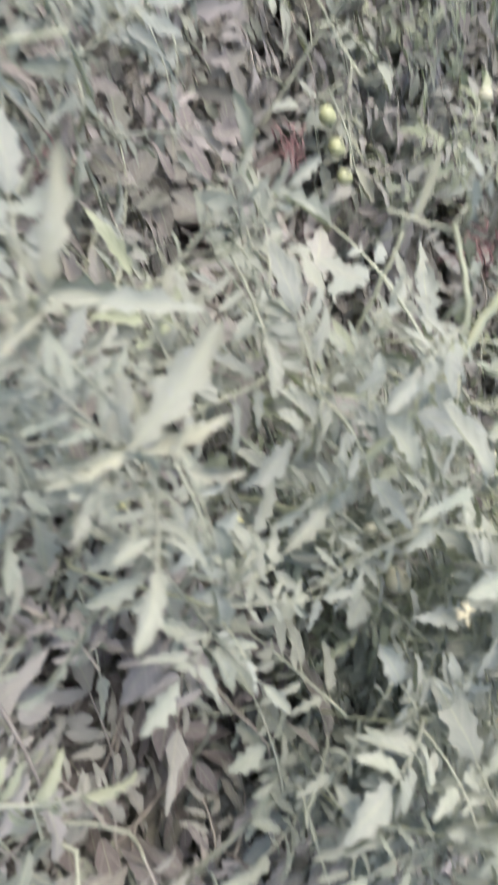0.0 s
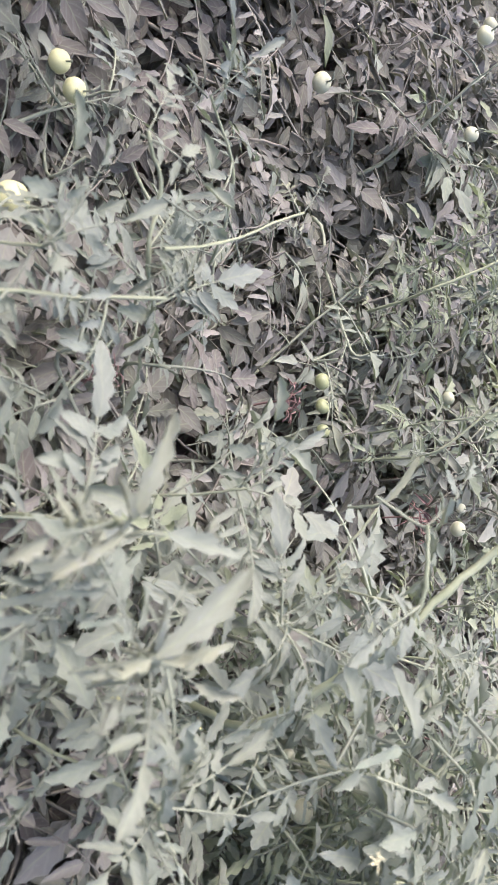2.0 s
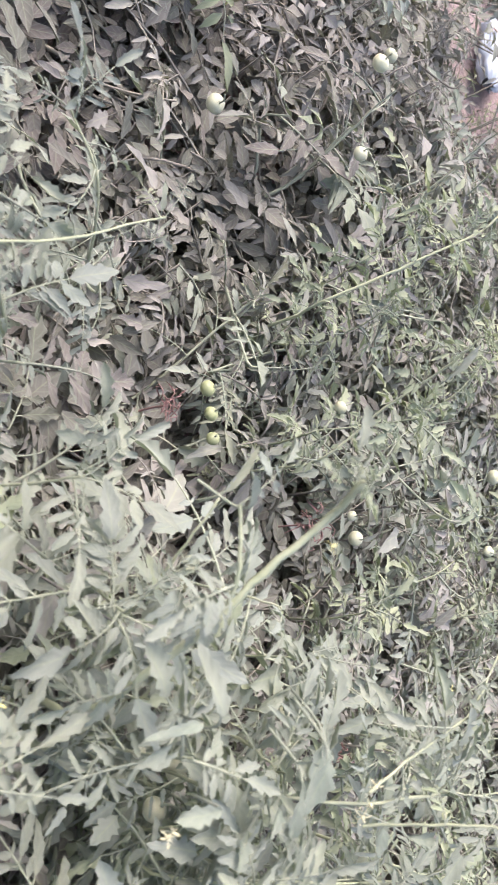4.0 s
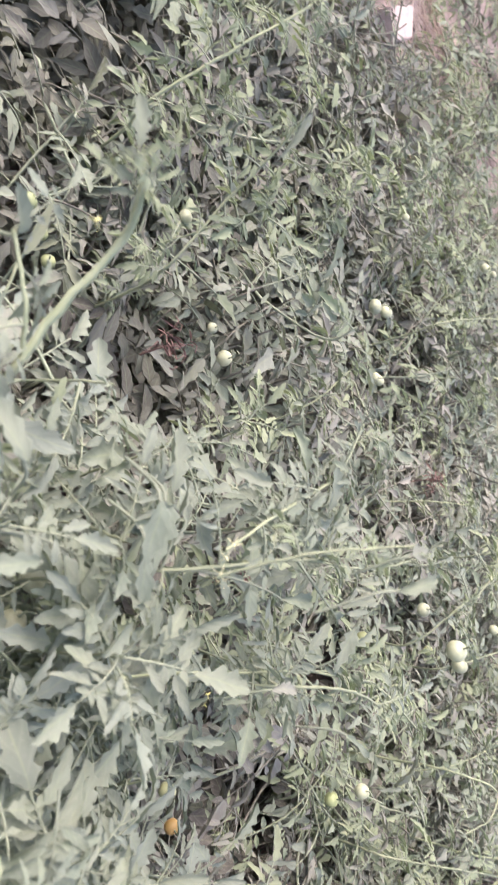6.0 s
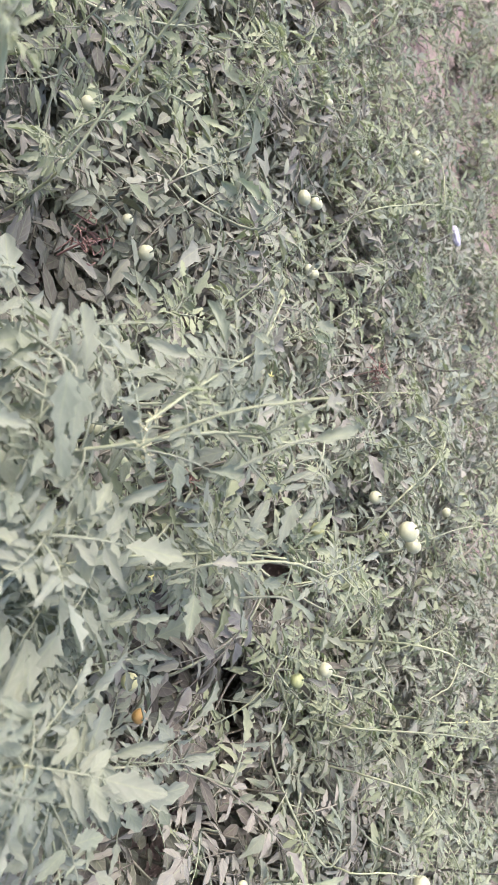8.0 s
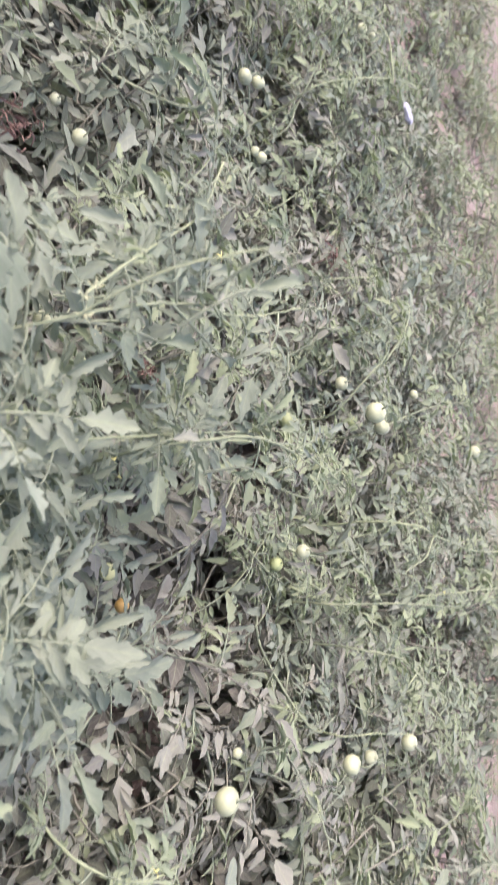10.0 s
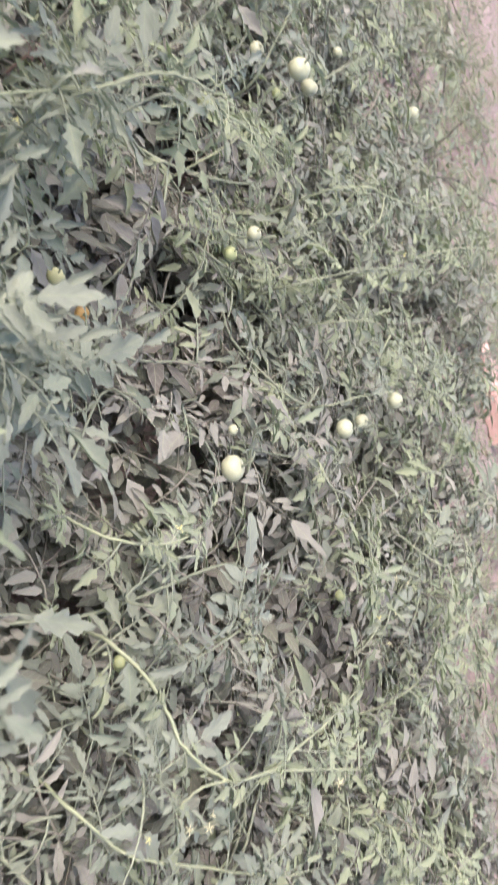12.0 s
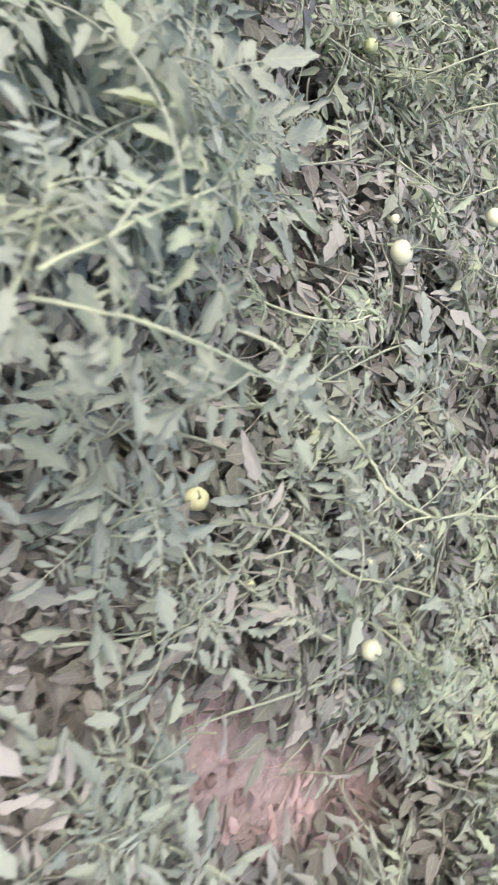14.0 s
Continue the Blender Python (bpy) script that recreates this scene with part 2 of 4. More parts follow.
def leaflet(shape, m, length, width, roll, droop, lobed, dice, fine=True, under=False):
    """One blade of a compound leaf: a pointed oval with blunt teeth, deepest near its foot, creased along the rib and bent down to its tip."""
    stations, across = (((8, 5) if width > 0.023 else (6, 3)) if fine else (3, 3) if fine is None else (4, 3))
    twist, wave, fold = dice.uniform(-0.35, 0.35), dice.uniform(0, 6), dice.uniform(0.0, 0.35)
    lip = dice.uniform(0.15, 0.45) if dice.random() < 0.3 else 0.0
    bow = dice.uniform(-0.16, 0.16)
    deep = min(0.60, 0.56 * lobed)
    rows, uvs = [], []
    for i in range(stations + 1):
        s = i / stations
        half = 0.5 * width * 1.90 * (s + 0.02) ** 0.48 * max(1 - s, 0.0) ** 0.72
        row, line = [], []
        cuts = [deep * dice.uniform(0.55, 1.15) * (1 - 0.55 * s) for _ in range(2)]
        for j in range(across):
            u = 2 * j / (across - 1) - 1
            edge = abs(u) > 0.9
            notch = i % 2 == 0 and 0 < i < stations
            cut = cuts[u > 0]
            w = half * ((1 - cut if notch else 1 + 0.18 * deep) if edge else 1)
            a = roll * (0.75 + 0.25 * math.sin(3 * s + wave)) * u
            r = half / max(abs(roll), 0.05)
            x, z = r * math.sin(a), r * (1 - math.cos(a)) + fold * abs(u) * half
            if edge:
                x, z = x * w / max(half, 1e-5), z * w / max(half, 1e-5)
                if fine:
                    x, z = x * (1 - 0.25 * lip), z + lip * w
            y = s * length + (0.06 * length * lobed * (1 - s) if edge and not notch and s < 0.95 else 0)
            turn = twist * s
            x, z = x * math.cos(turn) - z * math.sin(turn), x * math.sin(turn) + z * math.cos(turn)
            x += bow * length * s * s
            z += -droop * length * s * s + 0.030 * length * math.sin(7 * s + wave + 1.7 * u)
            row.append(m @ Vector((x, y, z)))
            line.append((u, s))
        rows.append(row)
        uvs.append(line)
    shape.grid(rows, uvs, 0)
    if under:
        low = m.to_3x3() @ Vector((0, 0, -0.0005))
        shape.grid([[v + low for v in reversed(row)] for row in rows], [list(reversed(line)) for line in uvs], 2)


def compound_leaf(name, dice, length, pairs, size, roll, droop, lobed, material, fine=True):
    """A tomato leaf along +y: a ribbed stalk with pairs of stalked leaflets, small ones between, and a large lobed end leaflet."""
    shape, pale = Shape(), material is LEAF_PALE
    sag, bend = dice.uniform(0.10, 0.55), dice.uniform(-0.28, 0.28)

    def rib(s):
        return Vector((bend * length * s * s * 0.6, s * length * (1 - 0.12 * s), length * (0.20 * s - sag * s * s)))

    knots = 5 if fine else 3
    shape.tube([rib(k / knots) for k in range(knots + 1)], [0.0017 - 0.0009 * k / knots for k in range(knots + 1)], 4 if fine else 3, 1, False)
    for k in range(pairs):
        s = 0.26 + 0.64 * k / pairs + dice.uniform(-0.03, 0.03)
        fall = -0.5 * sag * s
        for side in (-1, 1):
            big = size * (0.62 + 0.40 * math.sin(math.pi * (k + 0.7) / (pairs + 0.6))) * dice.uniform(0.70, 1.20)
            root = rib(s + dice.uniform(-0.03, 0.03))
            out = math.radians(side * dice.uniform(45, 80))
            tilt = Euler((fall + dice.uniform(-0.40, 0.12), dice.uniform(-0.28, 0.28) - 0.10 * side, -out)).to_matrix().to_4x4()
            stalk = tilt @ Vector((0, 0.16 * big, 0.01 * big))
            if fine:
                shape.tube([root, root + stalk], [0.0010, 0.0008], 3, 1, False)
            leaflet(shape, Matrix.Translation(root + stalk) @ tilt, big, big * dice.uniform(0.40, 0.62), roll * dice.uniform(0.5, 1.4), droop * dice.uniform(0.4, 1.8), lobed * dice.uniform(0.6, 1.25), dice, fine, pale)
            if fine and dice.random() < 0.55:
                mini = rib(s + 0.5 * 0.64 / pairs)
                leaflet(shape, Matrix.Translation(mini) @ Euler((fall, dice.uniform(-0.3, 0.3), -out)).to_matrix().to_4x4(), big * dice.uniform(0.28, 0.45), big * 0.21, 0.3, 0.1, 0.2, dice, None)
    end = rib(1.0)
    turn = Euler((0.10 - 1.1 * sag + dice.uniform(-0.2, 0.2), dice.uniform(-0.25, 0.25), -bend + dice.uniform(-0.2, 0.2))).to_matrix().to_4x4()
    leaflet(shape, Matrix.Translation(end) @ turn, size * dice.uniform(1.35, 1.75), size * dice.uniform(0.70, 0.92), roll * 0.8, droop, lobed * 1.3, dice, fine, pale)
    return shape.mesh(name, material, STEM if material is not LEAF_OLD else STEM_OLD, *([LEAF_UNDER] if pale else []))


def leaf_set(material, count, seed, fine=True, **ranges):
    made = []
    for i in range(count):
        dice = random.Random(seed + i)
        pick = {key: dice.uniform(*value) for key, value in ranges.items()}
        made.append(compound_leaf("leaf", dice, pick["length"], dice.choice((2, 3, 3, 4)), pick["size"], pick["roll"], pick["droop"], pick["lobed"], material, fine))
    return made


OLD = leaf_set(LEAF_OLD, 12, 100, length=(0.080, 0.160), size=(0.026, 0.050), roll=(0.10, 0.85), droop=(0.05, 0.32), lobed=(0.3, 0.95))
MID = leaf_set(LEAF_MID, 10, 200, length=(0.080, 0.150), size=(0.025, 0.048), roll=(0.15, 0.95), droop=(0.05, 0.30), lobed=(0.4, 1.05))
YOUNG = leaf_set(LEAF_YOUNG, 7, 300, length=(0.055, 0.105), size=(0.020, 0.035), roll=(0.3, 1.2), droop=(0.05, 0.30), lobed=(0.6, 1.1))
# withered leaves for the dark hollows, whose shade is put into the colour
SHADE_DULL = leaf_set(LEAF_WITHERED_SHADE, 6, 350, length=(0.08, 0.15), size=(0.028, 0.050), roll=(0.10, 0.8), droop=(0.05, 0.30), lobed=(0.3, 0.9))
ROLLED = leaf_set(LEAF_PALE, 6, 400, length=(0.08, 0.13), size=(0.028, 0.044), roll=(1.2, 2.0), droop=(0.0, 0.18), lobed=(0.6, 1.1))


def far_leaf_parts(material, seed, fine=False):
    """Lighter leaves for the plants that stay far off."""
    made = []
    for i in range(7):
        dice = random.Random(seed + i)
        data = compound_leaf("far_leaf", dice, dice.uniform(0.08, 0.13), 3, dice.uniform(0.026, 0.044), dice.uniform(0.15, 0.9), dice.uniform(0.05, 0.35), 0.8, material, fine)
        v = np.zeros(3 * len(data.vertices), dtype=np.float32)
        data.vertices.foreach_get("co", v)
        uv = np.zeros(2 * len(data.loops), dtype=np.float32)
        data.uv_layers[0].data.foreach_get("uv", uv)
        made.append((v.reshape(-1, 3), [tuple(p.vertices) for p in data.polygons], [p.material_index for p in data.polygons], uv.reshape(-1, 2)))
        bpy.data.meshes.remove(data)
    return made


# ---- the lie of the land ----
# bare spots between the plants: x, y, half width
GAPS = [
    (1.78, 1.18, 0.05), (2.29, 0.68, 0.11), (1.85, 0.77, 0.06), (1.99, 1.43, 0.06), (1.54, 1.17, 0.05),
    (1.67, 2.98, 0.13), (1.70, 3.16, 0.12), (2.05, 0.31, 0.05), (1.62, 0.17, 0.05), (1.74, -0.01, 0.05), (2.22, 0.18, 0.045), (2.72, 1.41, 0.08),
]
END_GAPS = [(1.44, 0.04, 0.035), (1.35, -0.155, 0.04), (1.85, 0.0, 0.04), (1.96, -0.22, 0.045), (1.68, 0.09, 0.035), (1.93, 0.06, 0.04), (1.15, -0.08, 0.03), (1.57, -0.11, 0.035), (1.74, 0.24, 0.035)]
# bare spots that lie open towards the near corner of the bed
NEAR_GAPS = [(1.12, 1.28, 0.055), (1.05, 0.86, 0.05), (1.31, 0.67, 0.035), (1.23, 1.08, 0.085), (0.87, 0.85, 0.035), (0.74, 1.22, 0.045), (0.62, 1.42, 0.05), (0.93, 1.48, 0.04), (0.86, 1.72, 0.05)]
BARE = [(1.05, -0.56, 0.075), (1.16, -0.67, 0.085), (1.28, -0.77, 0.085), (1.42, -0.88, 0.075), (1.14, -0.48, 0.04), (2.08, 2.78, 0.06), (2.42, 3.22, 0.11), (3.22, -0.45, 0.10), (4.52, 2.42, 0.12), (4.72, 2.95, 0.14)]


# fruit: x, y, z and width
FRUIT_A = ((0.98, 0.91, 0.30, 0.023), (1.02, 0.90, 0.28, 0.021), (1.05, 0.88, 0.27, 0.020), (1.86, 0.34, 0.315, 0.026), (1.43, -0.21, 0.24, 0.026), (1.41, -0.20, 0.26, 0.020), (2.16, 0.67, 0.34, 0.022), (1.82, -0.27, 0.37, 0.019))
FRUIT_B = ((0.96, 1.34, 0.42, 0.023), (0.94, 1.57, 0.40, 0.030), (0.98, 1.68, 0.37, 0.026), (1.06, 0.45, 0.42, 0.025), (1.06, 0.41, 0.41, 0.026), (1.01, 0.45, 0.41, 0.014), (1.16, 1.01, 0.38, 0.020), (1.24, 0.87, 0.40, 0.015), (0.792, 1.319, 0.262, 0.030), (1.32, 0.88, 0.36, 0.024))
FRUIT_C = ((2.04, 0.64, 0.45, 0.042), (2.11, 0.63, 0.43, 0.034), (1.79, 1.32, 0.33, 0.033), (1.84, 1.34, 0.33, 0.029), (1.83, 1.60, 0.36, 0.020), (2.10, 0.74, 0.35, 0.030), (1.88, 0.36, 0.36, 0.026), (2.38, 1.88, 0.35, 0.029), (2.45, 1.91, 0.35, 0.022), (1.84, 1.16, 0.33, 0.024), (2.83, 0.72, 0.40, 0.035), (2.39, 0.78, 0.40, 0.023))
FRUIT_D = ((2.17, 0.01, 0.41, 0.034), (2.00, -0.01, 0.37, 0.036), (2.10, -0.01, 0.36, 0.028), (1.59, 0.00, 0.39, 0.038), (1.25, 0.58, 0.38, 0.022), (1.66, 0.05, 0.36, 0.016), (1.27, -0.47, 0.33, 0.029), (1.33, -0.57, 0.30, 0.023), (1.77, 1.12, 0.36, 0.019))
FRUIT_E = ((0.54, 0.99, 0.20, 0.028), (0.51, 1.00, 0.20, 0.026), (0.545, 0.81, 0.225, 0.036), (1.43, 0.30, 0.32, 0.024), (1.21, -0.20, 0.19, 0.034))
FRUIT_F = ((1.50, 0.26, 0.28, 0.022),)
FRUIT_AT = (("green", FRUIT_A), ("pale", FRUIT_B), ("pale", FRUIT_C), ("pale", FRUIT_D), ("yellow", FRUIT_E), ("orange", FRUIT_F))


# withered reddish leaves in the hollows: x, y, z and width
TUFTS = ((1.22, 0.84, 0.36, 0.060), (0.934, 0.843, 0.30, 0.045), (2.145, 1.067, 0.33, 0.070), (0.69, 0.69, 0.30, 0.030), (1.50, 0.60, 0.33, 0.035))


def far_edge(y):
    """The x at which the bed ends and the bare path begins."""
    return float(np.interp(y, [-2.0, -1.2, -0.4, 0.0, 1.2, 2.2, 2.6, 3.1, 3.6, 5.0], [2.10, 2.45, 3.00, 3.80, 4.40, 4.60, 4.60, 4.70, 4.8, 4.8])) + 0.12 * math.sin(4.1 * y)


def soil_height(x, y):
    h = 0.030 * noise.noise(Vector((x * 1.7, y * 1.7, 3.1))) + 0.018 * noise.noise(Vector((x * 6, y * 6, 7.7))) + 0.008 * noise.noise(Vector((x * 21, y * 21, 1.3)))
    return h + 0.07 * math.exp(-((x - 1.2) ** 2 + (y + 0.7) ** 2) / 0.10) + 0.20 * math.exp(-((x - 2.1) ** 2) / 0.6 - ((y - 2.85) ** 2) / 0.18)


def canopy(x, y):
    """The height of the leaf cover over the soil."""
    h = 0.350 + 0.09 * noise.noise(Vector((x * 1.9 + 5, y * 1.9, 0.0))) + 0.085 * noise.noise(Vector((x * 5.3, y * 5.3, 9.0))) + 0.03 * noise.noise(Vector((x * 11.7, y * 11.7, 2.0)))
    for bx, by, r in BARE:
        h *= 1 - 0.85 * math.exp(-((x - bx) ** 2 + (y - by) ** 2) / (2 * r * r))
    h *= 1 - 0.35 * min(1.0, max(0.0, (1.05 - x) / 0.3)) * min(1.0, max(0.0, (y - 0.7) / 0.25)) * (0.35 < x)
    for dx, dy, r, deep in ((1.06, -0.10, 0.20, 0.35), (1.52, 0.08, 0.16, 0.30), (0.62, 1.0, 0.22, 0.3), (1.05, 0.92, 0.14, 0.35), (1.95, 0.66, 0.14, 0.25)):
        h *= 1 - deep * math.exp(-((x - dx) ** 2 + (y - dy) ** 2) / (2 * r * r))
    # taller growth out of view on this side, added to shade the bed
    h += 0.55 * (x < 0.25) * (y > 0.75)
    return h * max(0.25, min(1.0, (far_edge(y) - x) / 0.35 + 0.55))


def before_fruit(p, wide):
    """Whether a leaf at p would grow right over one of the fruits that hang free."""
    p = Vector(p)
    for _, spots in (*FRUIT_AT, ("tuft", TUFTS), ("brick", ((1.97, 2.61, 0.27, 0.11),))):
        for x, y, z, w in spots:
            if abs(x - p.x) < 0.5 and abs(y - p.y) < 0.5 and p.z > z - 0.03:
                off = p - Vector((x, y, z))
                for side in ((0.62, 0.22, 1.0), (0.42, 0.35, 0.93))[:2 if x < 1.4 and y < 1.25 else 1]:
                    way = (Vector(side) - Vector((x, y, z))).normalized()
                    if off.dot(way) > -0.02 and (off - off.dot(way) * way).length < wide * (0.018 + 0.6 * w):
                        return True
    return False


def over_gap(p):
    for gx, gy, r in GAPS:
        if (p[0] - gx - (0.62 - gx) * p[2]) ** 2 + (p[1] - gy - (0.22 - gy) * p[2]) ** 2 < r * r:
            return True
    if any((p[0] - gx - (0.69 - gx) * p[2] * 1.03) ** 2 + (p[1] - gy - (0.02 - gy) * p[2] * 1.03) ** 2 < r * r for gx, gy, r in END_GAPS):
        return True
    return any((p[0] - gx - (0.40 - gx) * p[2] * 1.1) ** 2 + (p[1] - gy - (0.35 - gy) * p[2] * 1.1) ** 2 < r * r for gx, gy, r in NEAR_GAPS)


def is_open(p):
    """Whether a leaf at p would hide one of the bare spots."""
    if over_gap(p):
        return True
    if before_fruit(p, 1.0):
        return True
    for bx, by, r in BARE:
        ex, ey, k = (0.66, 0.01, 1.04) if by < 0 and bx < 2 else (0.62, 0.22, 0.8)
        if (p[0] - bx - (ex - bx) * p[2] * k) ** 2 + (p[1] - by - (ey - by) * p[2] * k) ** 2 < r * r:
            return True
    return False


# ---- ground ----
def spread(low, high, step, reach):
    inner = np.arange(low, high + 1e-6, step)
    steps = np.geomspace(0.1, reach, 14)
    return [*(low - steps[::-1]), *inner, *(high + steps)]


def ground():
    xs, ys = spread(-0.4, 5.6, 0.05, 60), spread(-2.2, 5.2, 0.05, 60)
    shape = Shape()
    shape.grid([[(x, y, soil_height(x, y)) for x in xs] for y in ys])
    ob = new("ground", shape.mesh("ground", SOIL))
    tagged(ob, "reddish crumbly field soil with dry litter", "soil", kind="structure")


ground()


# ---- plants ----
def leaf_pose(at, heading, rise, tilt, size):
    """A pose for a leaf: heading round the compass, rise of its stalk, sideways tilt, size."""
    turn = Matrix.Rotation(heading, 4, "Z") @ Matrix.Rotation(rise, 4, "X") @ Matrix.Rotation(tilt, 4, "Y")
    return Matrix.Translation(at) @ turn @ Matrix.Scale(size, 4)


def stem_mesh(points, thick, thin, material, sides=5):
    line = smooth_line(points)
    shape = Shape()
    count = len(line)
    dice = random.Random(int(1000 * line[0].x))
    shape.tube([p + Vector((dice.uniform(-1, 1), dice.uniform(-1, 1), dice.uniform(-1, 1))) * 0.0010 for p in line],
               [(thick + (thin - thick) * i / (count - 1)) * (1.18 if i % 5 == 0 else 1) for i in range(count)], sides)
    return shape.mesh("branch", material), line


def choose_leaf(height, dice):
    """Low leaves are old and dusty, high ones young."""
    r = dice.random()
    if height < 0.75:
        return dice.choice(OLD)
    if height < 0.98:
        return dice.choice(OLD if r < 0.55 else MID if r < 0.88 else ROLLED)
    return dice.choice(OLD if r < 0.20 else MID if r < 0.60 else ROLLED if r < 0.75 else YOUNG)


class Plant:
    def __init__(self, x, y, near, seed):
        self.dice, self.near = random.Random(seed), near
        self.base = Vector((x, y, soil_height(x, y)))
        self.thing = new("tomato_plant")
        self.thing.location = self.base
        self.thing.empty_display_size = 0.1
        tagged(self.thing, "sprawling dusty grey-green tomato plant on red soil", "tomato plant", "tomato plants in the bed")
        self.leaves = 0
        self.loose = []
        self.sparse = False
        # dim parts of the bed: mauve withered leaves, coloured dark for the shade
        self.shade_dull = (y > 1.0 and x < 1.3) or (0.55 < y < 1.05 and x < 1.0) or (-0.40 < y < 0.12 and x < 1.35)
        self.spots = []

    def leaf(self, data, m):
        self.leaves += 1
        part("leaf", data, self.thing, m)

    def branch(self, points, thick, thin, material=None):
        data, line = stem_mesh(points, thick, thin, material or STEM)
        part("branch", data, self.thing)
        return line

    def grow(self, branches):
        dice = self.dice
        for b in range(branches):
            heading = math.tau * (b + dice.uniform(-0.4, 0.4)) / branches * 3
            reach = dice.uniform(0.12, 0.46)
            points = [self.base + Vector((0, 0, -0.01))]
            level = dice.uniform(0.45, 1.02)
            for k in (0.3, 0.65, 1.0):
                x, y = self.base.x + reach * k * math.cos(heading + 0.5 * k), self.base.y + reach * k * math.sin(heading + 0.5 * k)
                points.append(Vector((x, y, max(0.03, canopy(x, y) * level * (0.45 + 0.55 * k)))))
            if level > 0.85:
                points.append(points[-1] + Vector((dice.uniform(-0.02, 0.02), dice.uniform(-0.02, 0.02), dice.uniform(0.02, 0.06))))
            if self.near:
                line = self.branch(points, 0.0034, 0.0016, STEM if level > 0.8 else STEM_OLD)
            else:
                line = smooth_line(points)
                self.loose.append(("stem", line))
            self.dress(line, 0.035 if self.near else 0.048, heading)

    def dress(self, line, gap, heading, first=0.05, fresh=None, size=1.0):
        """Leaves along a branch, in a loose spiral."""
        dice, run, turn = self.dice, -first, heading
        for i in range(1, len(line)):
            run += (line[i] - line[i - 1]).length
            while run > 0:
                run -= gap * dice.uniform(0.7, 1.3)
                turn += 2.4 + dice.uniform(-0.4, 0.4)
                at = line[i].lerp(line[i - 1], dice.random())
                rise = dice.gauss(0.06, 0.32)
                middle = at + 0.08 * Vector((-math.sin(turn), math.cos(turn), rise))
                roof = canopy(middle.x, middle.y)
                if fresh and (before_fruit(middle, 0.8) or (dice.random() < 0.8 and over_gap(middle))):
                    continue
                if fresh is None and (is_open(middle) or (middle.x > far_edge(middle.y) + 0.05 and not self.sparse)):
                    continue
                height = at.z / max(roof, 0.05)
                tilt = dice.gauss(0, 0.28)
                grown = size * dice.uniform(0.70, 1.28)
                m = leaf_pose(at, turn, rise, tilt, grown)
                self.spots.append((middle.x, middle.y))
                if self.near and (fresh or height > 0.70):
                    self.leaf(dice.choice(fresh) if fresh else dice.choice(YOUNG) if self.base.x > 1.75 and dice.random() < 0.35 else dice.choice(SHADE_DULL) if self.shade_dull and dice.random() < 0.42 else choose_leaf(height, dice), m)
                else:
                    pick = dice.random()
                    fresh_share = 0.24 if self.base.x > 2.2 else 0.16 if self.base.x > 1.8 else 0.0
                    # low leaves take the withered tint, with shade put into its colour
                    self.loose.append(("withered" if height < (0.55 if self.base.x < 2.0 else 0.36) else "shade_dull" if self.shade_dull and self.dice.random() < 0.45 else "old" if height < 0.75 - 2 * fresh_share or pick < 0.25 - fresh_share else "mid" if pick < 0.65 - fresh_share else "young", m))

    def gather(self):
        """The leaves of a far plant, too small to tell apart, as one part."""
        if not self.loose:
            return
        lists = LIGHT_LEAVES[False if self.near and self.base.x < 1.9 else None]
        # the first three kinds share the shade-darkened leaf colour
        for kind, slots in (("scrap", (LEAF_WITHERED_SHADE, STEM_OLD)), ("withered", (LEAF_WITHERED_SHADE, STEM_OLD)), ("shade_dull", (LEAF_WITHERED_SHADE, STEM_OLD)), ("old", (LEAF_OLD, STEM_OLD)), ("mid", (LEAF_MID, STEM)), ("young", (LEAF_YOUNG, STEM))):
            vs, fs, ms, uvs, count = [], [], [], [], 0
            for what, m in self.loose:
                if what != kind:
                    continue
                v, f, slot, uv = self.dice.choice(SCRAPS if kind in ("scrap", "withered") else lists[kind])
                a = np.array(m)
                vs.append(v @ a[:3, :3].T + a[:3, 3] - np.array(self.base))
                fs.extend(tuple(c + count for c in face) for face in f)
                ms.extend(slot)
                uvs.append(uv)
                count += len(v)
            if not vs:
                continue
            data = bpy.data.meshes.new("foliage")
            data.from_pydata(np.concatenate(vs).tolist(), [], fs)
            for s in slots:
                data.materials.append(s)
            data.polygons.foreach_set("material_index", ms)
            data.polygons.foreach_set("use_smooth", [True] * len(fs))
            data.uv_layers.new(name="UVMap").data.foreach_set("uv", np.concatenate(uvs).ravel())
            ob = new("foliage", data)
            ob.parent = self.thing
            tagged(ob, kind="stuff")
        shape = Shape()
        for what, line in self.loose:
            if what == "stem":
                shape.tube([p - self.base for p in line], [0.0040 - 0.0022 * i / len(line) for i in range(len(line))], 3)
        if shape.v:
            ob = new("branch", shape.mesh("branch", STEM_OLD))
            ob.parent = self.thing
            tagged(ob, kind="stuff")


LIGHT_LEAVES = {fine: {name: far_leaf_parts(m, seed, fine) for name, m, seed in (("shade_dull", LEAF_WITHERED_SHADE, 800), ("old", LEAF_OLD, 500), ("mid", LEAF_MID, 600), ("young", LEAF_YOUNG, 700))} for fine in (False, None)}


SPINE = ((0.0, 0.25), (0.25, 0.95), (0.62, 0.80), (1.0, 0.06))


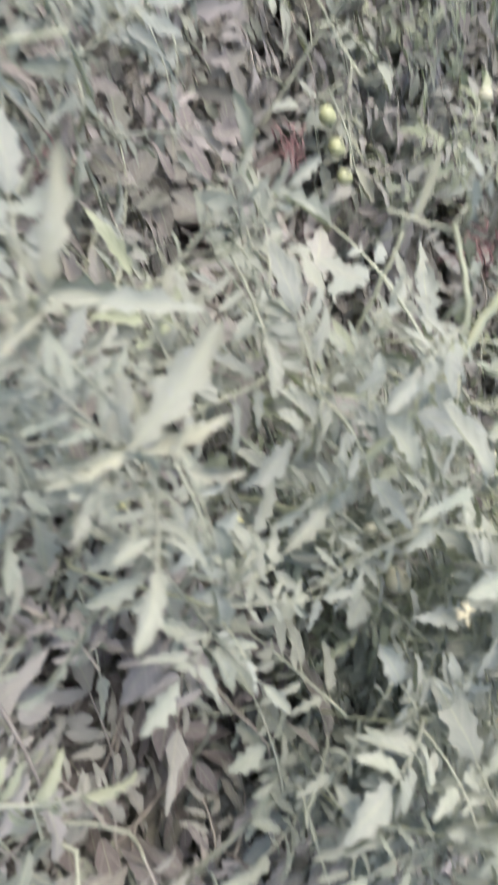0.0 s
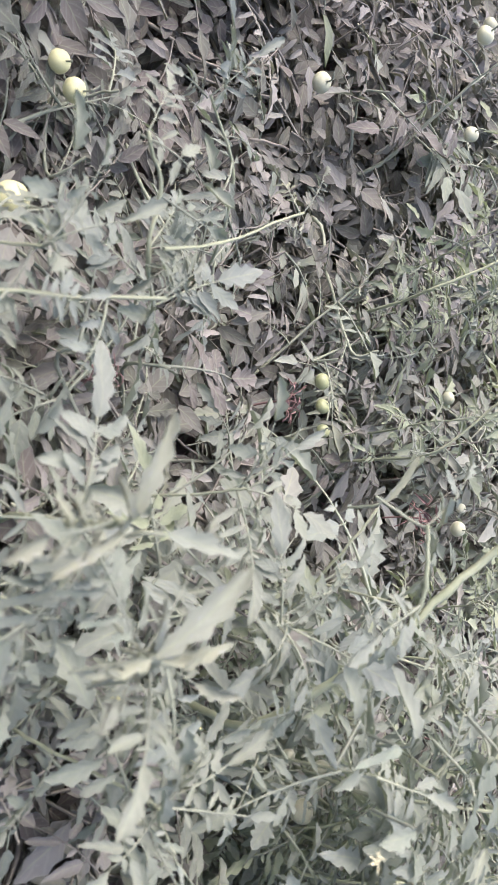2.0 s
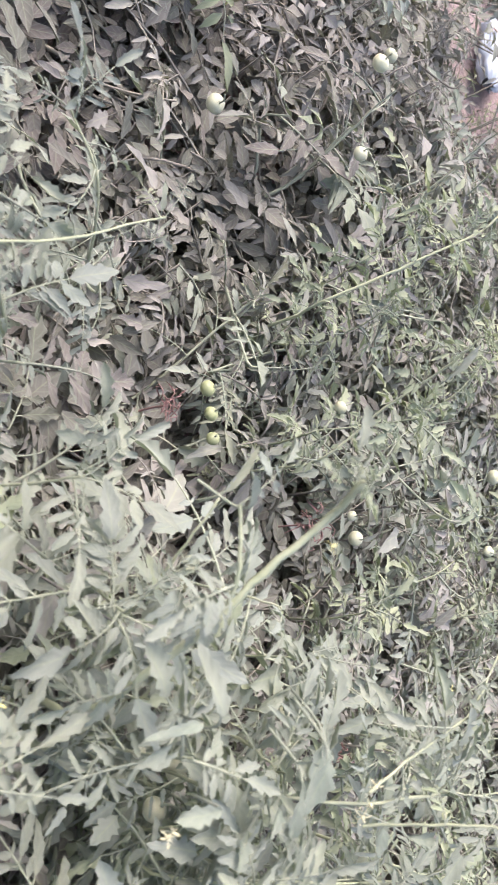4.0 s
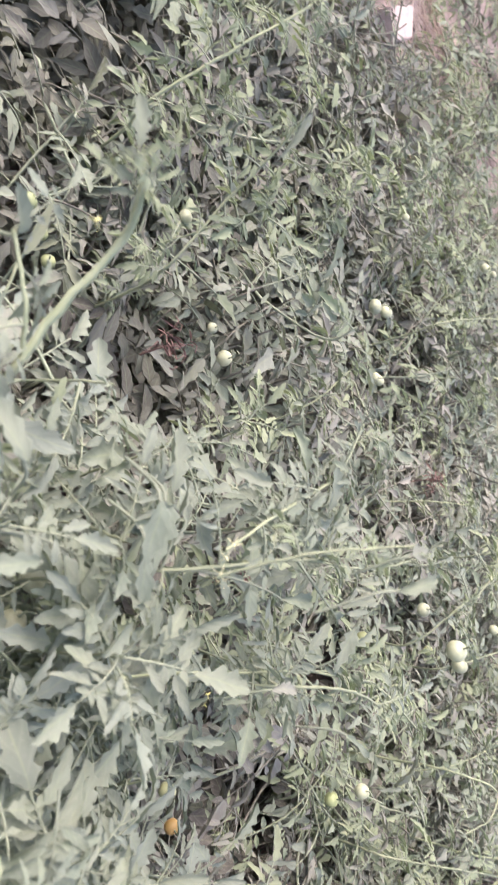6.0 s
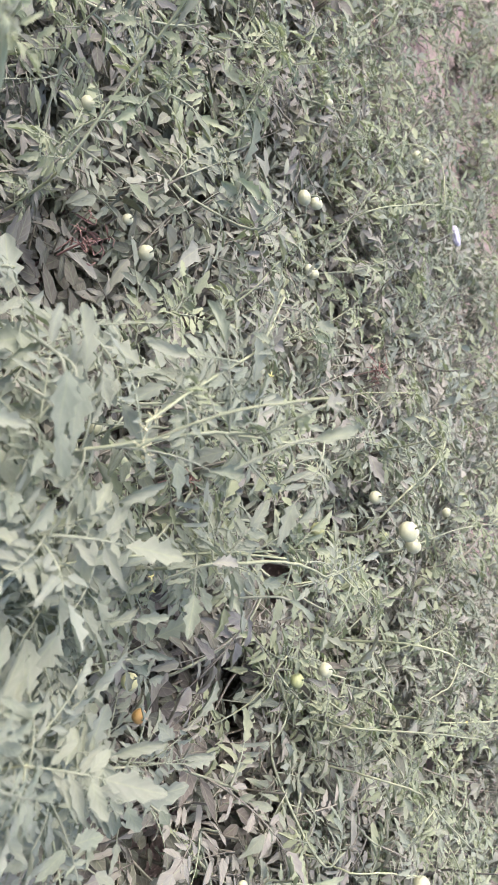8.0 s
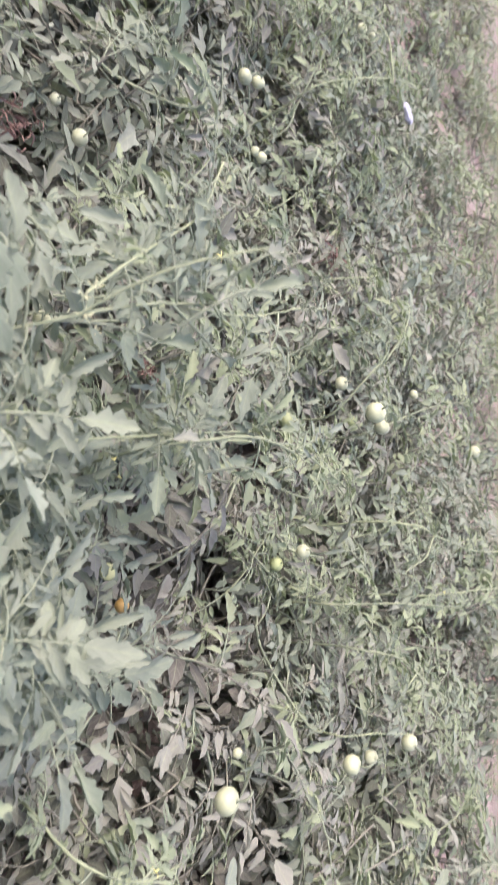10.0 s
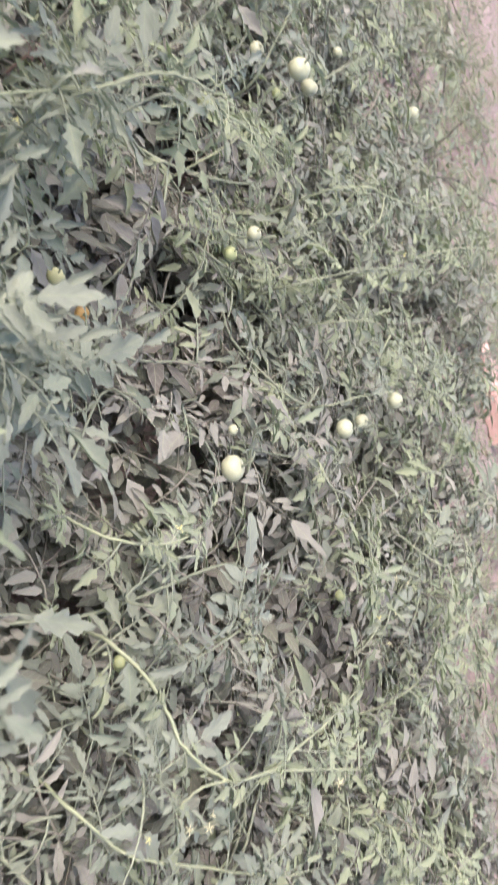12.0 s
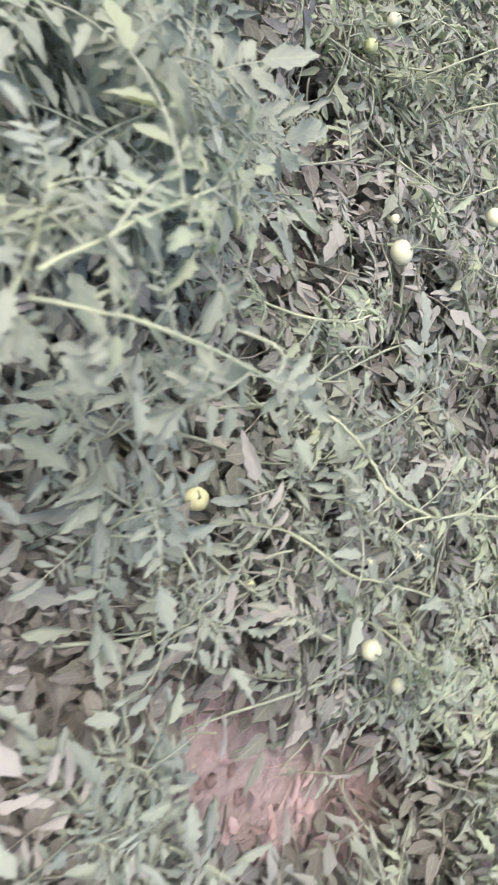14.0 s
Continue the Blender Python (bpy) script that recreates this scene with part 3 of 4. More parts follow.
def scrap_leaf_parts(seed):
    """Small dead leaves, dark to deepen the shade of the lower storey: two pairs of plain leaflets and an end one."""
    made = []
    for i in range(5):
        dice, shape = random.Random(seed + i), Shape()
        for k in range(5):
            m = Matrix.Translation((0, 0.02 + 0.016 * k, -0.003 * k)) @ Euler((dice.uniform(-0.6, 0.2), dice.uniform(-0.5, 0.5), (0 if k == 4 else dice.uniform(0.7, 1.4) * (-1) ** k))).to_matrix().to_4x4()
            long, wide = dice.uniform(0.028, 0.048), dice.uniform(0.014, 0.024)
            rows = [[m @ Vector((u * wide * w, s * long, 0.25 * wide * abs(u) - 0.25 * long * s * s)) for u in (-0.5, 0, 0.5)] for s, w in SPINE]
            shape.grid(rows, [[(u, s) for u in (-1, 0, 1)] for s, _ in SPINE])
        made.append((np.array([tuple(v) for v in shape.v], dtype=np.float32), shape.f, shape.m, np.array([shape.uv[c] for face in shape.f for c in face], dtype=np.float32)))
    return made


SCRAPS = scrap_leaf_parts(900)


def plant_bed():
    plants = []
    row = 0
    y = -1.50
    while y < 4.7:
        x = 0.06 + (0.24 if row % 2 else 0.0)
        while x < 5.4:
            px, py = x + rng.uniform(-0.10, 0.10), y + rng.uniform(-0.10, 0.10)
            if px < far_edge(py) - 0.12 and (px < 3.0 or py > -0.6) and all((px - bx) ** 2 + (py - by) ** 2 > (r + 0.10) ** 2 for bx, by, r in BARE):
                near = -1.0 < py < 1.75 and 0.25 < px < 2.45 and (px - 0.6) ** 2 + (py - 0.4) ** 2 < 3.6
                plants.append(Plant(px, py, near, 1000 + len(plants)))
            elif far_edge(py) + 0.1 < px < far_edge(py) + 1.6 and rng.random() < 0.85:
                plants.append(Plant(px, py, False, 1000 + len(plants)))
                plants[-1].sparse = True
            x += 0.48
        y += 0.46
        row += 1
    for plant in plants:
        hidden = plant.base.y > 1.2 and plant.base.x < 0.6 * plant.base.y - 0.75
        unseen = plant.base.x < 0.32 and plant.base.y < 0.8 or plant.base.y < -1.15
        plant.grow(5 if plant.sparse else 6 if unseen else 19 if plant.near else 3 if hidden else 8 if plant.base.y > 3.8 else 12 if 1.1 < plant.base.x < 3.0 and plant.base.y < 3.4 else 10 if plant.base.y > 2.6 or plant.base.x > 3.3 else 12)
    return plants


PLANTS = plant_bed()


def owner(at):
    near = [p for p in PLANTS if p.near]
    return min(near, key=lambda p: (p.base.x - at[0]) ** 2 + (p.base.y - at[1]) ** 2 + (1 if p.leaves > 270 else 0))


def fill_thin_spots():
    """Short side shoots where the leaf cover of the bed is still thin."""
    cell, count = 0.07, {}
    for plant in PLANTS:
        for x, y in plant.spots:
            key = (math.floor(x / cell), math.floor(y / cell))
            count[key] = count.get(key, 0) + 1
    dice = random.Random(5)
    for i in range(4, 48):
        for j in range(-18, 34):
            x, y = (i + 0.5) * cell, (j + 0.5) * cell
            if x > far_edge(y) - 0.1 or canopy(x, y) < 0.15:
                continue
            near = sum(count.get((i + a, j + b), 0) for a in (-1, 0, 1) for b in (-1, 0, 1))
            lush = x < 1.5 and 0.95 < y < 1.15
            for _ in range(max(0, min(5 if lush else 3, ((46 if lush else 34) - 2 * count.get((i, j), 0) - near + 8) // 9))):
                at = Vector((x + dice.uniform(-0.04, 0.04), y + dice.uniform(-0.04, 0.04), canopy(x, y) * dice.uniform(0.45, 0.90)))
                if is_open(at):
                    continue
                plant = min(PLANTS, key=lambda p: (p.base.x - at.x) ** 2 + (p.base.y - at.y) ** 2)
                plant.loose.append(("stem", smooth_line([(at.x + 0.03, at.y + 0.02, 0.0), (at.x + 0.02, at.y, 0.5 * at.z), tuple(at)], 2)))
                turn = dice.uniform(0, 6)
                for k in range(2):
                    # the lowest leaves are coloured darker, as if shaded by the cover
                    plant.loose.append(("withered" if at.z < (0.10 if lush else 0.20 if x < 2.0 else 0.14) else "shade_dull" if plant.shade_dull and dice.random() < 0.5 else "old" if (at.z < 0.24 and not lush) or dice.random() < (0.3 if lush else 0.5) else "mid", leaf_pose(at - Vector((0, 0, 0.03 * k)), turn + 2.6 * k, dice.gauss(0.1, 0.3), dice.gauss(0, 0.4), dice.uniform(0.8, 1.15))))


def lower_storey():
    """Withered leaves added below the green cover, their dark colour deepening the shade there."""
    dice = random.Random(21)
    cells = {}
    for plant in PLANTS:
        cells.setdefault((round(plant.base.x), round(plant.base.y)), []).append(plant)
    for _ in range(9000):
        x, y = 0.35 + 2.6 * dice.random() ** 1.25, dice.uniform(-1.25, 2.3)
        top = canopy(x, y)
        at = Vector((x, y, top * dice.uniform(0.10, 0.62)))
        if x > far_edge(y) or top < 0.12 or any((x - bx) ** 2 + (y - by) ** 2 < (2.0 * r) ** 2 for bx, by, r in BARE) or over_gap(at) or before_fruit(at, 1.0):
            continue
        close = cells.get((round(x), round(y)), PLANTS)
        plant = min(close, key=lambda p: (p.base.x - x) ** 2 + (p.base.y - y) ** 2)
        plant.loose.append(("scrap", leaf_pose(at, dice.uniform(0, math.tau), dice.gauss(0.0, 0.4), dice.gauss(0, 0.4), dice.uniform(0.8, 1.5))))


fill_thin_spots()
lower_storey()


# ---- shoots that stand out of the cover ----
def shoot(points, thick=0.0050, thin=0.0028, gap=0.05, fresh=None, size=1.0, crown=0, crown_set=None, rooted=True):
    plant = owner(points[0])
    if rooted:
        low = Vector(points[0])
        points = [Vector((low.x + 0.05, low.y + 0.02, 0.35 * low.z)), Vector((low.x + 0.03, low.y + 0.01, 0.75 * low.z)), *points]
    line = plant.branch(points, 0.74 * thick, 0.74 * thin, STEM_FRESH)
    if gap:
        plant.dress(line, 0.58 * gap, plant.dice.uniform(0, 6), 0.03, fresh or MID, size)
    for k in range(crown):
        turn = k * 2.4 + plant.dice.uniform(-0.3, 0.3)
        if before_fruit(line[-1] + 0.05 * Vector((-math.sin(turn), math.cos(turn), 0.3)), 0.8):
            continue
        plant.leaf(plant.dice.choice(crown_set or YOUNG), leaf_pose(line[-1] - Vector((0, 0, 0.004 * k)), turn, plant.dice.uniform(0.1, 1.0), plant.dice.uniform(-0.4, 0.4), size * plant.dice.uniform(0.6, 1.0)))
    return line


# forked yellow-green shoot by the bare patch
shoot([(1.320, -0.140, 0.35), (1.330, -0.195, 0.385), (1.334, -0.236, 0.395), (1.334, -0.275, 0.405), (1.354, -0.322, 0.435), (1.431, -0.357, 0.437), (1.510, -0.400, 0.436), (1.645, -0.475, 0.435)], 0.0036, 0.0024, 0.07, YOUNG, 0.7, 4)
shoot([(1.431, -0.357, 0.437), (1.486, -0.360, 0.438), (1.574, -0.367, 0.440), (1.68, -0.372, 0.436)], 0.0030, 0.0020, 0.045, YOUNG, 0.6, 3, None, False)
shoot([(1.354, -0.322, 0.435), (1.311, -0.309, 0.430), (1.290, -0.320, 0.410)], 0.0022, 0.0014, 0.05, YOUNG, 0.4, 2, None, False)
shoot([(1.21, -0.27, 0.34), (1.24, -0.34, 0.37), (1.27, -0.37, 0.39), (1.46, -0.52, 0.38)], 0.0028, 0.002, 0.07, MID, 0.8, 3)
shoot([(1.34, 0.02, 0.30), (1.36, -0.03, 0.36), (1.43, -0.06, 0.38), (1.50, -0.06, 0.38)], 0.0032, 0.0020, 0.035, YOUNG, 0.7, 4)
# the rosette close to the eye, with rolled pale leaves
shoot([(0.66, 0.52, 0.33), (0.63, 0.50, 0.45), (0.61, 0.49, 0.52), (0.594, 0.484, 0.55)], 0.0045, 0.0035, 0.05, MID, 0.7, 3, ROLLED)
shoot([(0.76, 0.42, 0.36), (0.73, 0.43, 0.46), (0.69, 0.435, 0.52), (0.651, 0.428, 0.55)], 0.0045, 0.0035, 0.05, MID, 0.7, 3, ROLLED)
shoot([(0.93, 0.56, 0.40), (0.90, 0.61, 0.47), (0.881, 0.660, 0.515)], 0.0028, 0.0018, 0.06, ROLLED, 0.4, 1, ROLLED)
shoot([(0.69, 0.75, 0.33), (0.61, 0.75, 0.40), (0.58, 0.79, 0.42), (0.54, 0.81, 0.43)], 0.0036, 0.0022, 0.05, MID, 0.7, 3, MID)
shoot([(0.61, 0.75, 0.42), (0.66, 0.81, 0.42), (0.74, 0.94, 0.41)], 0.0022, 0.0016, 0.05, ROLLED, 0.5, 1, ROLLED, False)
shoot([(0.50, 0.60, 0.42), (0.55, 0.64, 0.43), (0.62, 0.70, 0.44)], 0.0026, 0.0022, 0.06, MID, 0.7, 2, ROLLED)
shoot([(0.75, 0.92, 0.28), (0.68, 0.95, 0.35), (0.60, 0.97, 0.37)], 0.003, 0.002, 0.05, MID, 0.7, 2, MID)
shoot([(1.00, 0.43, 0.38), (1.12, 0.43, 0.40), (1.29, 0.41, 0.39)], 0.0032, 0.0022, 0.045, YOUNG, 0.9, 4, YOUNG)
# the leaning thick shoot
shoot([(0.90, 0.45, 0.44), (0.876, 0.52, 0.555), (0.873, 0.582, 0.606), (0.877, 0.635, 0.648), (0.850, 0.650, 0.690)], 0.0056, 0.0042, 0.055, MID, 0.6, 7, YOUNG)
shoot([(0.875, 0.545, 0.580), (0.850, 0.575, 0.600), (0.820, 0.612, 0.605)], 0.003, 0.002, 0.06, MID, 0.6, 3, MID, False)
# long side shoots with flowers
shoot([(1.03, 0.44, 0.50), (1.10, 0.47, 0.60), (1.17, 0.50, 0.62), (1.25, 0.53, 0.62)], 0.0029, 0.0021, 0.036, MID, 0.8, 4, MID)
shoot([(1.09, 0.48, 0.62), (1.16, 0.55, 0.63), (1.22, 0.61, 0.64), (1.26, 0.69, 0.64)], 0.0020, 0.0015, 0.032, MID, 0.6, 1, ROLLED, False)
shoot([(1.08, 0.36, 0.44), (1.20, 0.40, 0.50), (1.36, 0.44, 0.51), (1.52, 0.48, 0.50)], 0.0026, 0.0018, 0.04, MID, 0.8, 4)
shoot([(1.25, 0.53, 0.60), (1.36, 0.56, 0.61), (1.45, 0.60, 0.62)], 0.0018, 0.0014, 0.03, MID, 0.7, 2, ROLLED, False)
shoot([(1.52, 0.48, 0.42), (1.62, 0.49, 0.46), (1.74, 0.50, 0.45), (1.94, 0.48, 0.42)], 0.0034, 0.0022, 0.05, YOUNG, 0.9, 4)
shoot([(2.22, 0.90, 0.46), (2.06, 0.78, 0.50), (1.98, 0.70, 0.48)], 0.0032, 0.0024, 0.06, YOUNG, 0.8, 2)
shoot([(1.98, 0.04, 0.36), (2.03, 0.04, 0.40), (2.12, 0.03, 0.43)], 0.0026, 0.0018, 0.06, MID, 0.7, 1)
# long pale stems lying over the far half of the bed
shoot([(2.08, 0.43, 0.42), (2.14, 0.42, 0.48), (2.24, 0.41, 0.48), (2.48, 0.40, 0.48), (2.72, 0.42, 0.47)], 0.0034, 0.0020, 0.07, YOUNG, 0.7, 3)
shoot([(2.22, 0.41, 0.48), (2.16, 0.36, 0.48), (2.10, 0.33, 0.46)], 0.0024, 0.0016, 0.06, MID, 0.7, 2, MID, False)
shoot([(1.98, 0.27, 0.36), (2.08, 0.27, 0.44), (2.21, 0.27, 0.45), (2.43, 0.27, 0.45)], 0.0030, 0.0018, 0.08, YOUNG, 0.7, 2)
shoot([(2.40, 0.30, 0.36), (2.52, 0.31, 0.43), (2.80, 0.33, 0.45), (3.10, 0.34, 0.44)], 0.0036, 0.0022, 0.06, YOUNG, 0.8, 3)
shoot([(2.02, 0.19, 0.38), (2.08, 0.17, 0.44), (2.14, 0.14, 0.45), (2.34, 0.06, 0.45)], 0.0032, 0.0020, 0.08, MID, 0.7, 2)
shoot([(2.14, 0.14, 0.45), (2.03, 0.08, 0.44)], 0.0024, 0.0016, 0.06, MID, 0.6, 1, MID, False)
shoot([(1.99, 0.64, 0.38), (2.02, 0.72, 0.46), (2.17, 0.83, 0.47), (2.27, 0.89, 0.46)], 0.0034, 0.0022, 0.09, MID, 0.7, 2)
shoot([(2.10, 0.62, 0.40), (2.33, 0.72, 0.46), (2.64, 0.81, 0.46)], 0.0032, 0.0020, 0.07, YOUNG, 0.8, 3)
shoot([(2.19, 1.75, 0.40), (2.29, 1.75, 0.45), (2.29, 1.60, 0.46)], 0.0030, 0.0022, 0.08, YOUNG, 0.7, 2)
shoot([(1.92, 1.34, 0.42), (2.10, 1.47, 0.45), (2.30, 1.60, 0.46), (2.52, 1.73, 0.45)], 0.0030, 0.0018, 0.08, YOUNG, 0.7, 2)
# leafy tops of the upper cover, green where they are young
for kind, tops in ((MID, ((1.00, 0.61, 0.53), (1.09, 0.60, 0.53), (1.22, 0.17, 0.44), (1.33, 0.42, 0.53), (1.22, 0.56, 0.58))),
                   (MID, ((0.92, 0.44, 0.56), (1.03, 0.47, 0.56), (1.10, 0.21, 0.53), (1.05, 0.38, 0.57), (1.00, 0.30, 0.50), (0.80, 0.36, 0.47))),
                   (YOUNG, ((0.98, 0.52, 0.48), (1.08, 0.42, 0.46), (1.29, 0.53, 0.47), (1.18, 0.99, 0.50), (1.08, 1.30, 0.48), (1.66, 1.50, 0.48), (1.47, 1.37, 0.46), (1.33, 0.77, 0.42), (1.14, 1.19, 0.42), (1.40, 0.48, 0.46), (1.55, 0.62, 0.44))),
                   (MID, ((0.66, 0.44, 0.42), (0.78, 0.62, 0.45), (0.86, 0.53, 0.48), (0.52, 0.66, 0.43), (1.06, -0.28, 0.30), (1.00, -0.11, 0.38), (1.30, -0.29, 0.39), (1.49, -0.19, 0.42), (0.97, -0.02, 0.48), (1.19, 0.32, 0.44), (1.27, 0.24, 0.42), (1.19, 0.19, 0.46), (1.32, 0.31, 0.4), (1.42, 0.2, 0.36), (1.15, 0.22, 0.46), (1.26, 0.17, 0.42), (1.15, 0.34, 0.46), (1.25, 0.3, 0.42)))):
    for tx, ty, tz in tops:
        a = rng.uniform(0, math.tau)
        shoot([(tx - 0.04 * math.cos(a), ty - 0.04 * math.sin(a), 0.72 * tz), (tx - 0.02 * math.cos(a), ty - 0.02 * math.sin(a), 0.90 * tz), (tx, ty, tz)], 0.0024, 0.0017, 0.035, kind, 0.9, 6, kind)
for tx, ty in ((0.89, -0.68), (0.98, -0.78), (1.08, -0.88), (1.50, -0.74), (1.44, -0.64), (1.62, -0.90), (1.34, -0.60), (1.26, -0.98), (1.58, -0.62), (0.93, -0.40), (1.70, -0.80), (1.80, -0.95), (1.74, -1.06), (1.60, -1.04), (1.44, -1.06), (1.90, -0.80), (1.54, -0.95), (0.85, -0.52), (0.91, -0.56), (0.84, -0.40), (0.87, -0.60)):
    tz = 0.24 + 0.06 * rng.random()
    shoot([(tx + 0.02, ty - 0.03, 0.6 * tz), (tx + 0.01, ty - 0.01, 0.85 * tz), (tx, ty, tz)], 0.0024, 0.0016, 0.03, MID if ty > -0.7 else YOUNG, 0.9, 6, MID)
# pale sprays over the far half of the bed
for fx, fy in ((1.75, 0.95), (1.60, 1.35), (2.00, 1.65), (2.30, 1.25), (2.40, 0.45), (2.05, 0.30), (1.90, -0.30), (1.65, -0.55), (2.25, -0.20), (1.45, 1.55), (2.45, 0.10), (2.15, -0.60), (1.75, 0.25), (1.35, -0.45), (1.60, -0.75), (1.75, -0.90), (1.95, -0.55), (1.50, -0.62), (2.05, -0.85), (2.35, -0.45), (1.80, -0.65), (1.55, 0.90), (1.85, 0.50), (2.25, 1.60), (2.10, 1.00)):
    top = canopy(fx, fy)
    a = rng.uniform(0, math.tau)
    shoot([(fx, fy, top * 0.7), (fx + 0.05 * math.cos(a), fy + 0.05 * math.sin(a), top + 0.01), (fx + 0.13 * math.cos(a), fy + 0.13 * math.sin(a), top + 0.06)], 0.0028, 0.0018, 0.04, YOUNG, 0.85, 5)
# the tall loose shoot at the near end of the walk
shoot([(0.80, 0.02, 0.34), (0.81, 0.05, 0.50), (0.83, 0.08, 0.56), (0.87, 0.13, 0.58)], 0.0034, 0.0022, 0.04, MID, 0.8, 5, MID)
shoot([(0.82, 0.07, 0.58), (0.88, 0.03, 0.60), (0.95, -0.02, 0.60), (1.00, -0.05, 0.58)], 0.0022, 0.0015, 0.035, MID, 0.6, 2, MID, False)
shoot([(0.82, 0.08, 0.60), (0.90, 0.09, 0.62), (0.98, 0.10, 0.61)], 0.0024, 0.0016, 0.035, YOUNG, 0.9, 4, YOUNG, False)


# ---- single large leaves that stand out ----
def along(a, b, lean=0.0):
    """A pose at a whose +y runs to b, with its face up."""
    a, b = Vector(a), Vector(b)
    y = (b - a).normalized()
    x = y.cross(Vector((-0.25, 0.05, 1.0))).normalized()
    m = Matrix((x, y, x.cross(y))).transposed().to_4x4()
    return Matrix.Translation(a) @ m @ Matrix.Rotation(lean, 4, "Y")


def blade(a, b, wide, material, roll=0.5, lobed=0.9, droop=0.12, lean=0.0):
    """One large leaflet from a to b, on a short bent stalk."""
    shape, dice = Shape(), random.Random(int(9000 * a[0] + 7000 * b[1]))
    long = (Vector(b) - Vector(a)).length
    shape.tube(smooth_line([(0, 0.02 * long, 0), (0, -0.2 * long, -0.01), (0.1 * long, -0.5 * long, -0.05)], 3), [0.0014] * 7, 4, 1, False)
    leaflet(shape, Matrix.Translation((0, 0, droop * long * 0.3)), long, wide, roll, droop, lobed, dice, True, material is LEAF_PALE)
    part("leaf", shape.mesh("leaf", material, STEM, LEAF_UNDER), owner(a).thing, along(a, b, lean))


def whole_leaf(a, b, kind, pick, lean=0.0):
    """A compound leaf whose tip reaches b."""
    part("leaf", kind[pick % len(kind)], owner(a).thing, along(a, b, lean) @ Matrix.Scale((Vector(b) - Vector(a)).length / 0.16, 4))


# the pale rosette
blade((0.651, 0.428, 0.560), (0.678, 0.493, 0.590), 0.030, LEAF_PALE, 0.9, 1.0, 0.05)
blade((0.655, 0.428, 0.560), (0.709, 0.454, 0.570), 0.020, LEAF_PALE, 1.5)
blade((0.648, 0.425, 0.560), (0.613, 0.401, 0.560), 0.016, LEAF_PALE, 1.5)
blade((0.648, 0.430, 0.560), (0.624, 0.450, 0.580), 0.014, LEAF_PALE, 1.6)
blade((0.594, 0.484, 0.560), (0.578, 0.545, 0.580), 0.026, LEAF_PALE, 1.3, 1.1, 0.05)
blade((0.594, 0.484, 0.560), (0.567, 0.495, 0.570), 0.016, LEAF_PALE, 1.5)
blade((0.598, 0.478, 0.555), (0.571, 0.434, 0.550), 0.015, LEAF_PALE, 1.6)
blade((0.620, 0.490, 0.560), (0.668, 0.504, 0.580), 0.018, LEAF_MID, 0.8, 1.1)
whole_leaf((0.72, 0.44, 0.50), (0.80, 0.36, 0.50), MID, 2)
whole_leaf((0.80, 0.50, 0.49), (0.87, 0.55, 0.50), MID, 4)
# broad dusty leaves low beside it
for i, (ax, ay, bx, by) in enumerate(((0.79, 0.30, 0.72, 0.38), (0.86, 0.34, 0.80, 0.44), (0.93, 0.36, 0.90, 0.47), (0.84, 0.42, 0.74, 0.45), (0.92, 0.28, 0.84, 0.34), (0.98, 0.33, 0.93, 0.42))):
    whole_leaf((ax, ay, 0.35), (bx, by, 0.31), OLD, i, 0.2)
# the upright pale leaf by the hollow
blade((0.880, 0.668, 0.520), (0.878, 0.712, 0.548), 0.014, LEAF_PALE, 0.9, 0.4, 0.02)
# leaves over the flowering shoot
blade((1.120, 0.452, 0.765), (1.190, 0.478, 0.775), 0.028, LEAF_MID, 0.4, 0.8)
blade((1.132, 0.484, 0.768), (1.158, 0.500, 0.772), 0.022, LEAF_OLD, 0.3, 1.2)
blade((1.028, 0.500, 0.600), (1.046, 0.440, 0.590), 0.034, LEAF_MID, 0.4, 0.9)
shoot([(1.07, 0.45, 0.635), (1.086, 0.470, 0.700), (1.120, 0.487, 0.745), (1.150, 0.498, 0.764)], 0.0018, 0.0012, 0.04, YOUNG, 0.5, 0, None, False)
blade((1.255, 0.400, 0.575), (1.290, 0.412, 0.582), 0.028, LEAF_OLD, 0.3, 1.1)
blade((1.330, 0.375, 0.620), (1.375, 0.360, 0.628), 0.016, LEAF_MID, 0.5, 0.5)
shoot([(1.30, 0.41, 0.50), (1.36, 0.425, 0.560), (1.413, 0.433, 0.578), (1.50, 0.435, 0.570)], 0.0032, 0.0022, 0.05, MID, 0.6, 2, MID)
blade((1.990, 0.435, 0.405), (2.012, 0.380, 0.360), 0.030, LEAF_PALE, 0.6, 0.8)
whole_leaf((1.560, 0.125, 0.345), (1.480, 0.045, 0.375), OLD, 9)
# pale yellowish shoots that rise from the middle of the bed
shoot([(1.05, 1.13, 0.38), (1.08, 1.20, 0.47), (1.128, 1.306, 0.552), (1.145, 1.380, 0.580)], 0.0036, 0.0024, 0.045, YOUNG, 0.7, 5, YOUNG)
blade((1.060, 1.360, 0.475), (1.034, 1.412, 0.480), 0.022, LEAF_YOUNG, 0.6, 0.6)
blade((1.122, 1.450, 0.552), (1.114, 1.512, 0.566), 0.028, LEAF_YOUNG, 0.5, 0.7)
blade((1.075, 1.335, 0.500), (1.052, 1.295, 0.440), 0.020, LEAF_YOUNG, 0.6, 0.6)
shoot([(1.137, 0.900, 0.40), (1.136, 0.978, 0.477), (1.126, 1.030, 0.560), (1.116, 1.065, 0.605)], 0.0030, 0.0020, 0.05, YOUNG, 0.6, 3, YOUNG)
